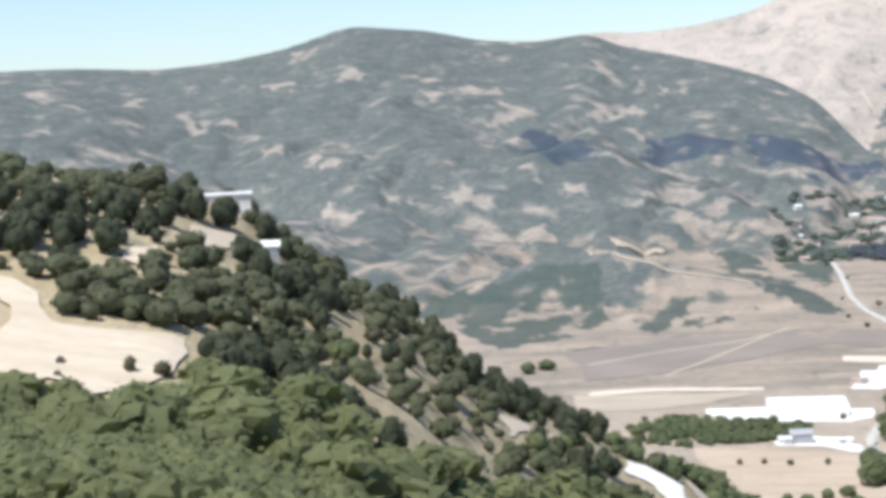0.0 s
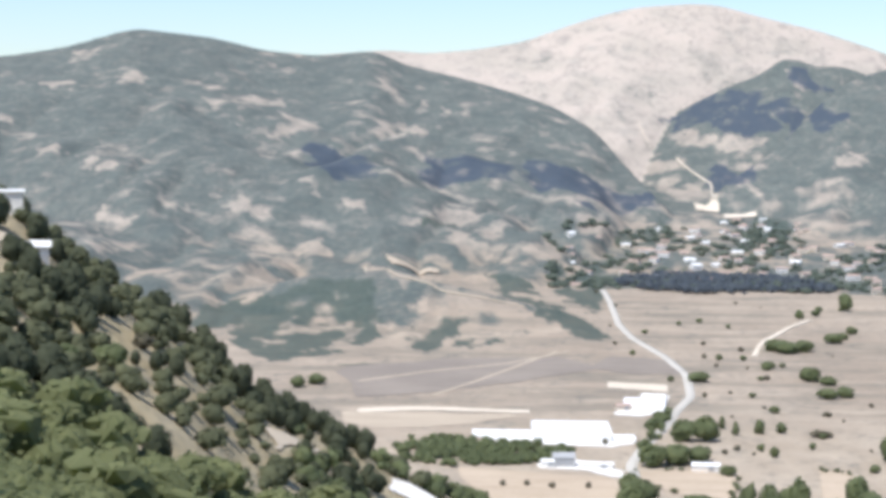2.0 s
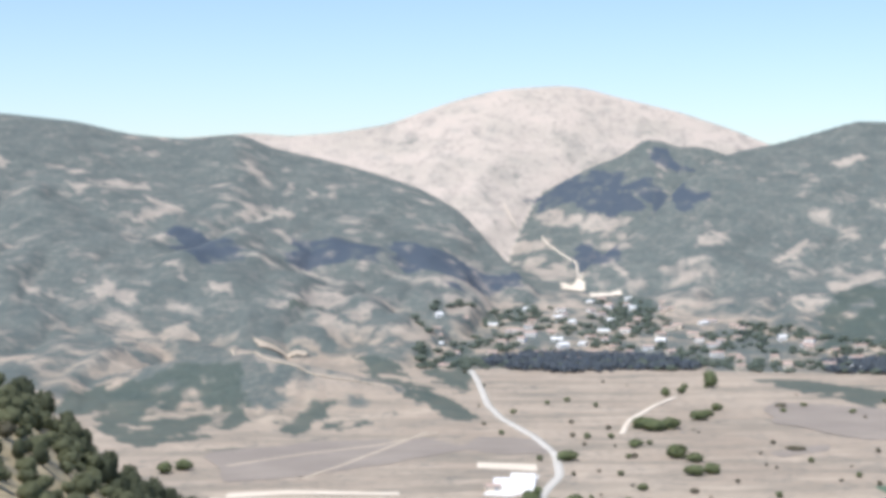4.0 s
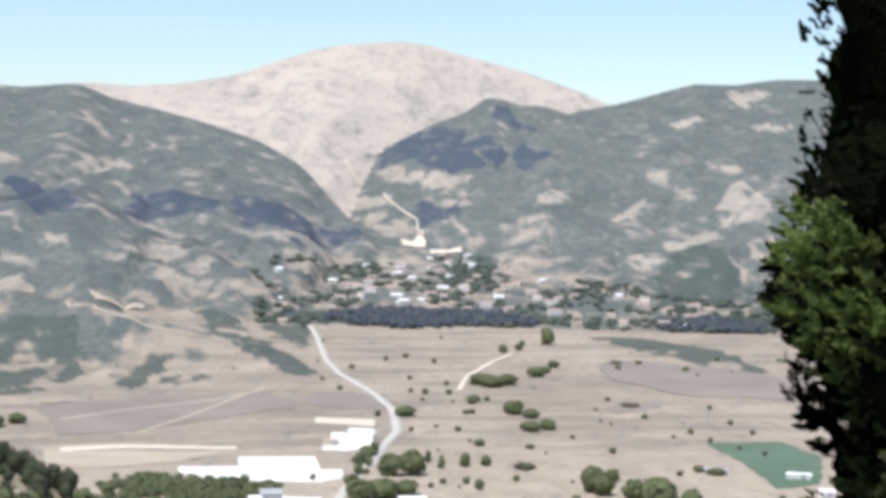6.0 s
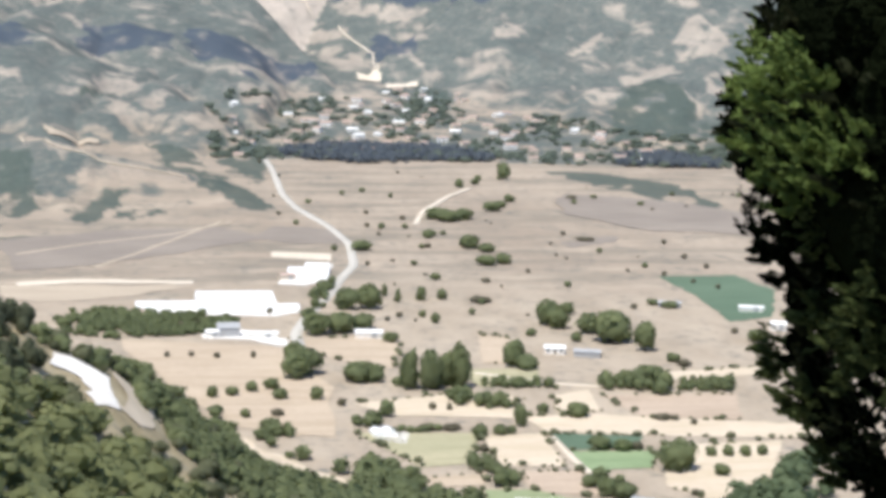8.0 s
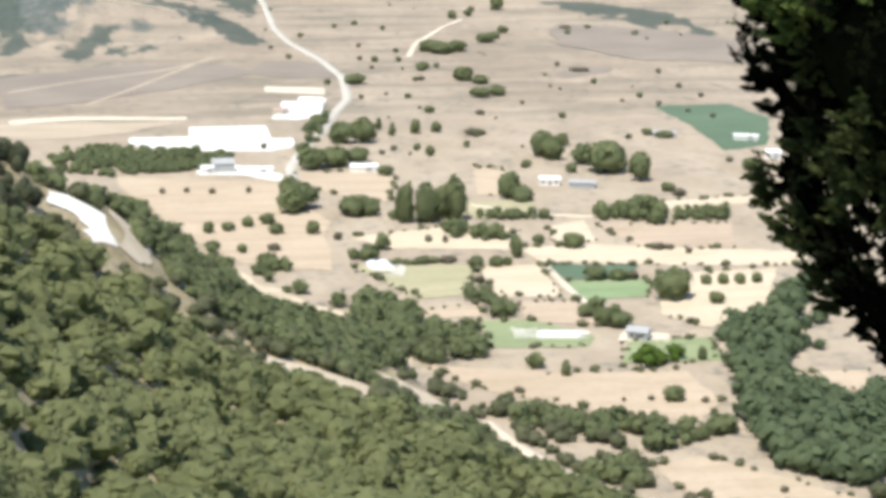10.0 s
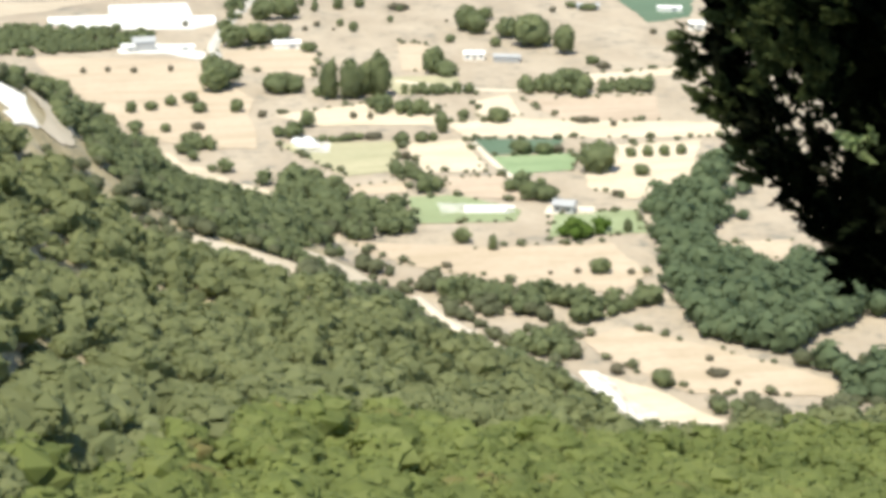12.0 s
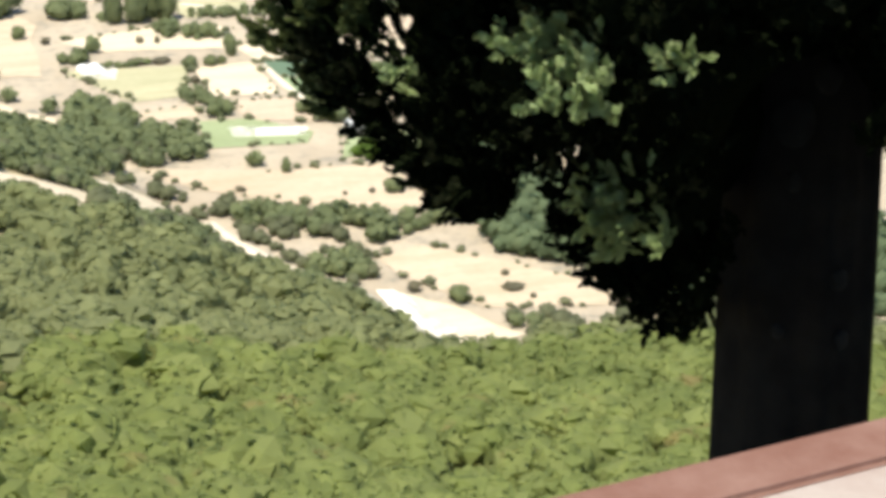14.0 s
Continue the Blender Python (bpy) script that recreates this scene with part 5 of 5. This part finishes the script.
for i, (hx, hy) in enumerate(spots[:85]):
    pale = RNG.random() < 0.55
    bright_roof = RNG.random() < 0.22
    house("village_house", round(hx, 1), round(hy, 1), float(RNG.uniform(-35, 35)), float(RNG.uniform(9, 17)), float(RNG.uniform(8, 11)),
          float(RNG.choice([3.0, 5.8])), float(RNG.uniform(1.4, 2.4)), WHITEWALL if pale else PLASTER, TIN if bright_roof else TILE,
          ("white" if pale else "cream") + " village house with " + ("pale metal" if bright_roof else "faded tiled") + " roof", 1, False, "village houses")
# trees between the houses
VX, VY = scatter(40, 900, 2050, 3200, 19)
vb, vr = np.degrees(np.arctan2(-VX, VY)), np.hypot(VX, VY)
free = np.array([min((px - p) ** 2 + (py - q) ** 2 for p, q in spots) > 190 for px, py in zip(VX, VY)])
ok = free & (vr < 2520 + 560 * np.exp(-((vb + 8) / 5) ** 2)) & (vb > -18.5) & (vb < -2) & (vr > 2140) & (fractal(VX, VY, 90, 141, 3) > 0.47)
VX, VY = VX[ok], VY[ok]
k = 0.7 + 0.6 * RNG.random(len(VX))
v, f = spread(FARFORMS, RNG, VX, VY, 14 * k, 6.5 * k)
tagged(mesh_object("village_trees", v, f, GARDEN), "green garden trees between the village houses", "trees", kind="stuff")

# buildings on the wooded spur
house("hill_hut", -104, 418, 15, 6, 4, 4.5, 1.0, WHITEWALL, TIN, "small white hut among hillside pines", 1, True)
house("terrace_building", -124, 440, 16, 22, 6, 7.4, 0.3, WHITEWALL, TIN, "long flat-roofed pale building on the hilltop", 1, True)


# ---------------------------------------------------------------- terrace, parapet and cypress beside the camera
def slab(name, x0, x1, y0, y1, z0, z1, mat, parent=None, turn=0.0, about=(0, 0), bevel=0.012):
    bm = bmesh.new()
    box(bm, x0, x1, y0, y1, z0, z1)
    bmesh.ops.bevel(bm, geom=bm.edges[:], offset=bevel, segments=2, affect="EDGES")
    me = from_bm(bm, name)
    me.materials.append(mat)
    ob = new(name, me)
    ob.parent = parent
    return ob


terrace = slab("terrace", -6, 7, -6, 1.25, EYE - 14, EYE - 1.6, PAVING)
terrace.matrix_world = pose(0, 0, 0, 0, 0, 8.5)
tagged(terrace, "paved viewing terrace on the hillside", "terrace", kind="structure")
wall = slab("parapet_wall", -6, 7, 0.42, 0.80, EYE - 1.59, EYE - 0.62, PLASTER)
wall.matrix_world = pose(0, 0, 0, 0, 0, 8.5)
tagged(wall, "low plastered parapet wall with painted edge", "wall", kind="structure")
for i in range(13):
    slab("coping_stone", -6 + i + 0.004, -5 + i - 0.004, 0.40, 0.790, EYE - 0.615, EYE - 0.558, CAP, wall, bevel=0.003)
rail = slab("edge_band", -6, 7, 0.792, 0.850, EYE - 0.622, EYE - 0.556, RUST, wall, bevel=0.004)
rail["label"] = "red-brown painted edge band"


def cypress_tree(x, y):
    rng = np.random.default_rng(11)
    ob = new("cypress_tree")
    base = float(ground_z(x, y))
    ob.matrix_world = pose(x, y, base)
    up = EYE - base
    reach_ = math.hypot(x, y)
    fx, fy = x / reach_, y / reach_          # away from the terrace
    lx, ly = -fy, fx                         # along the terrace edge
    # trunk: fluted, tapering
    n, rows = 48, 70
    zz = np.linspace(-0.6, up + 4.0, rows)
    A, Z = np.meshgrid(np.linspace(0, 2 * np.pi, n, endpoint=False), zz)
    R = 0.181 - 0.012 * np.clip(Z - up + 2.0, -2, 6) * 0.8 + 0.09 * np.exp(-np.clip(Z, 0, 9) / 0.35)
    R = R * (1 + 0.05 * np.sin(A * 7 + 0.7 * np.sin(Z * 1.3)) + 0.03 * np.sin(A * 13 + Z * 0.8))
    lean = 0.024 * np.clip(Z - up + 1.8, -9, 3)
    V = np.stack([R * np.cos(A) + lean * lx, R * np.sin(A) + lean * ly, Z], -1).reshape(-1, 3)
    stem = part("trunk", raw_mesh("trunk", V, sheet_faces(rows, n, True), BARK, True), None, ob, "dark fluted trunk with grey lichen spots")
    toward = math.atan2(-y, -x)
    for da, h, s in ((-0.10, -1.06, 0.05), (0.28, -0.96, 0.03), (-0.05, -1.20, 0.02), (0.62, -1.43, 0.022), (-0.12, -1.56, 0.016), (0.72, -1.58, 0.02)):
        bm = bmesh.new()
        m = Matrix.Translation((math.cos(toward + da) * 0.180, math.sin(toward + da) * 0.180, up + h)) @ Euler((0, 0, toward + da)).to_matrix().to_4x4() @ Matrix.Diagonal((0.012, s, s * 1.25, 1))
        bmesh.ops.create_icosphere(bm, subdivisions=2, radius=1, matrix=m)
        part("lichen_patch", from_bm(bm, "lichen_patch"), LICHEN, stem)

    def within(u, v, z, slack=0.0):
        """Is a place in the crown? u along the terrace, v away from it, z from eye height."""
        k = (reach_ + v) / reach_
        a = np.arctan2(v, u)
        full = np.interp(z, [-1.33, -1.18, -1.10, -1.0, -0.91, -0.80, -0.73, -0.58, -0.50, -0.42, -0.30, -0.20, -0.07, 0.14, 0.6, 1.5, 3.0, 6.0],
                         [0.86, 0.94, 1.03, 1.09, 1.16, 1.225, 1.185, 1.25, 1.29, 1.30, 1.35, 1.355, 1.31, 1.305, 1.26, 1.15, 0.9, 0.1])
        full = full + 0.07 * (rough(a * 5 + 40, z * 6, 1.0, 3) - 0.5) + 0.05 * (rough(a * 16 + 40, z * 17, 1.0, 4) - 0.5)
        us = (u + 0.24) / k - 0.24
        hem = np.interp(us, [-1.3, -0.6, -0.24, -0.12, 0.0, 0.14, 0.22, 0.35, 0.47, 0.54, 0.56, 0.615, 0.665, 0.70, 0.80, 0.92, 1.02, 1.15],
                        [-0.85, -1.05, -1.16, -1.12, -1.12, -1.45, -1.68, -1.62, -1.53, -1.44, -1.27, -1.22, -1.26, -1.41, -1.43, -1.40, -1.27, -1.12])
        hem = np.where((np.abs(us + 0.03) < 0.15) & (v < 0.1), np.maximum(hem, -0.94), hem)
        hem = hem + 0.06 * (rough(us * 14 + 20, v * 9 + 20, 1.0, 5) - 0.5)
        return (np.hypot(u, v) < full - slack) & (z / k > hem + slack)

    def place(u, v, z):
        return np.stack([u * lx + v * fx, u * ly + v * fy, z + up], -1)

    # boughs in the painted near-black shade: lumpy masses that fill the crown
    bv, bf = ico(3)
    V, F, count = [], [], 0
    tries = 0
    while count < 480 and tries < 12000:
        tries += 1
        low = count < 300
        zc = rng.uniform(-1.62, -0.2) if low else rng.uniform(-0.35, 1.3)
        s = rng.uniform(0.045, 0.15) if low and rng.random() < 0.6 else rng.uniform(0.10, 0.24)
        rad = 1.32 * rng.random() ** 0.6 if low else rng.uniform(1.0, 1.3)
        a = rng.uniform(0, 2 * np.pi)
        u, v = rad * math.cos(a), rad * math.sin(a)
        lump = s * (0.82 + 0.4 * rough(bv[:, 0] * 2.2 + tries * 3.7, bv[:, 1] * 2.2 + bv[:, 2] * 1.7 + 50, 1.0, 8))
        P = bv * lump[:, None] * [1, 1, 1.25] + [u, v, zc]
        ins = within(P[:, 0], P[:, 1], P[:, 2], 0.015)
        if ins.mean() < (0.93 if low else 0.86):
            continue
        V.append(place(P[:, 0], P[:, 1], P[:, 2]))
        F.append(bf + count * len(bv))
        count += 1
    # the closed heart of the crown, in the same painted shade
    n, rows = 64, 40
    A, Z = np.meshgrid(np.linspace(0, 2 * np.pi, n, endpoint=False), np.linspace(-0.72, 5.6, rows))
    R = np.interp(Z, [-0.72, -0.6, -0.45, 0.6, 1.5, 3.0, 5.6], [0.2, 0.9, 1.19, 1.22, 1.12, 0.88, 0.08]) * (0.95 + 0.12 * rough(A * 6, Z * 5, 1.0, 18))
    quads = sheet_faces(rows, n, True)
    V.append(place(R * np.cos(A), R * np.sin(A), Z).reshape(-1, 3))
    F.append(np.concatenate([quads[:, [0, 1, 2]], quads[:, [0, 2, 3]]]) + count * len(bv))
    part("inner_foliage", raw_mesh("inner_foliage", np.concatenate(V), np.concatenate(F), SHADEDCYPRESS, True), None, ob)

    def spray(length, leaves):
        """A feathery sprig: scales along a twig that forks."""
        v, f = [], []
        for i in range(leaves):
            s = (i + 0.5) / leaves
            side = -1 if i % 2 else 1
            root = np.array([0, 0, s * length * 0.8])
            out = np.array([side * (1.15 - s) * 0.6 * rng.uniform(0.6, 1.2), rng.normal() * 0.3, 0.7 + 0.3 * s])
            out = out / np.linalg.norm(out) * length * rng.uniform(0.26, 0.44)
            wide = np.cross(out, [0.3 * rng.normal(), 1, 0.3 * rng.normal()])
            wide = wide / np.linalg.norm(wide) * length * 0.11
            k = len(v)
            v += [root, root + out * 0.45 + wide, root + out, root + out * 0.45 - wide]
            f += [(k, k + 1, k + 2), (k, k + 2, k + 3)]
        return np.array(v), np.array(f)

    kinds = [spray(1.0, 13) for _ in range(7)]

    def clothe(name, mat, u, v, z, lengths, out, label=""):
        V, F, base_ = [], [], 0
        for ui, vi, zi, li in zip(u, v, z, lengths):
            kv, kf = kinds[rng.integers(7)]
            ai = math.atan2(vi, ui)
            d = Vector((math.cos(ai) * out + rng.normal() * 0.4, math.sin(ai) * out + rng.normal() * 0.4, rng.normal() * 0.5 + 0.6))
            q = np.array((d.to_track_quat("Z", "Y") @ Euler((0, 0, rng.uniform(0, 6.28))).to_quaternion()).to_matrix())
            p = kv @ q.T * li + [ui, vi, zi]
            V.append(place(p[:, 0], p[:, 1], p[:, 2]))
            F.append(kf + base_)
            base_ += len(kv)
        part(name, raw_mesh(name, np.concatenate(V), np.concatenate(F), mat), None, ob, label)

    # sprigs in the outer skin of the crown, coloured as shaded
    count = 260000
    z = np.where(rng.random(count) < 0.7, rng.uniform(-1.7, -0.2, count), rng.uniform(-0.2, 2.4, count))
    a, rad = rng.uniform(0, 2 * np.pi, count), 1.4 * rng.random(count) ** 0.5
    u, v = rad * np.cos(a), rad * np.sin(a)
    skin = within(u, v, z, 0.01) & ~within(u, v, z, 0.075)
    u, v, z = u[skin][:17500], v[skin][:17500], z[skin][:17500]
    clothe("foliage", SHADEDCYPRESS, u, v, z, rng.uniform(0.03, 0.07, len(u)) * np.interp(z, [-0.3, 0.3], [1, 0.75]), 0.7)
    # duller olive sprigs on the terrace side, coloured as faintly lit
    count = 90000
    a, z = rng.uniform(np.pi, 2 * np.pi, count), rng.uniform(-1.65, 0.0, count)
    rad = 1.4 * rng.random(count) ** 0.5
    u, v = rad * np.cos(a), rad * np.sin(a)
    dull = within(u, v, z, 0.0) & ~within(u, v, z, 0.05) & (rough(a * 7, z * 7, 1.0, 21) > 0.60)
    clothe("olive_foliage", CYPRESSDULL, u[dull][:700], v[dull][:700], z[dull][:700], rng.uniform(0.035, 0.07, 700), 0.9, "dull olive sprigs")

    # tufts with sunlight put into their colour, on the outside: side offset, height, size
    depths = np.linspace(-1.45, 0.6, 160)

    def tufts(name, mat, spots_, label, dense=2600, size_=(0.035, 0.065), side_=0.0):
        U, W, H = [], [], []
        for us, zs, s in spots_:
            k = (reach_ + depths) / reach_
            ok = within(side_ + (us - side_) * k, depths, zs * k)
            v0 = float(depths[np.argmax(ok)]) if ok.any() else -0.3
            k0 = (reach_ + v0) / reach_
            m = max(8, int(dense * s * s * 4))
            U.append(side_ + (us - side_) * k0 + rng.normal(size=m) * s * 0.36)
            W.append(v0 + 0.012 + rng.normal(size=m) * s * 0.2)
            H.append(zs * k0 + rng.normal(size=m) * s * 0.45)
        U, W, H = np.concatenate(U), np.concatenate(W), np.concatenate(H)
        clothe(name, mat, U, W, H, rng.uniform(*size_, len(U)), 1.0, label)

    tufts("young_foliage", CYPRESSLIT, ((1.36, -0.20, 0.06), (1.32, -0.24, 0.07), (1.27, -0.14, 0.06), (1.25, -0.20, 0.06), (1.21, -0.19, 0.05),
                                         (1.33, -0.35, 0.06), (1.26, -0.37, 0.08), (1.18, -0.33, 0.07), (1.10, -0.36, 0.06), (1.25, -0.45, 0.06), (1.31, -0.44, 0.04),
                                         (1.36, -0.10, 0.04), (1.17, -0.42, 0.06)), "bright green sunlit sprigs", 1700)
    tufts("side_foliage", CYPRESSHALFLIT, ((1.17, -0.58, 0.05), (1.12, -0.77, 0.06), (1.06, -0.87, 0.08), (1.15, -0.75, 0.04), (1.03, -0.76, 0.07), (0.96, -0.83, 0.06), (1.27, -0.90, 0.05),
                                       (0.94, -0.92, 0.05), (1.12, -1.10, 0.05), (1.085, -1.15, 0.035), (1.28, -0.84, 0.03), (1.20, -0.99, 0.05), (1.02, -0.66, 0.05), (0.9, -0.74, 0.04)), "olive green half-lit sprigs")
    tufts("pale_foliage", CYPRESSPALELIT, ((0.60, -0.95, 0.055), (0.56, -0.99, 0.055), (0.50, -1.02, 0.055), (0.46, -1.07, 0.05), (0.57, -1.10, 0.035), (0.40, -1.30, 0.04), (0.45, -1.34, 0.055),
                                        (0.37, -1.36, 0.06), (0.42, -1.41, 0.04), (0.30, -1.40, 0.03), (0.27, -0.98, 0.035), (0.68, -0.96, 0.02), (0.93, -1.06, 0.02)), "pale grey-green sunlit sprigs", 1900, (0.045, 0.085), -0.36)
    return tagged(ob, "tall dark cypress tree with feathery foliage beyond the parapet", "tree")


cypress_tree(2.60, 3.52)
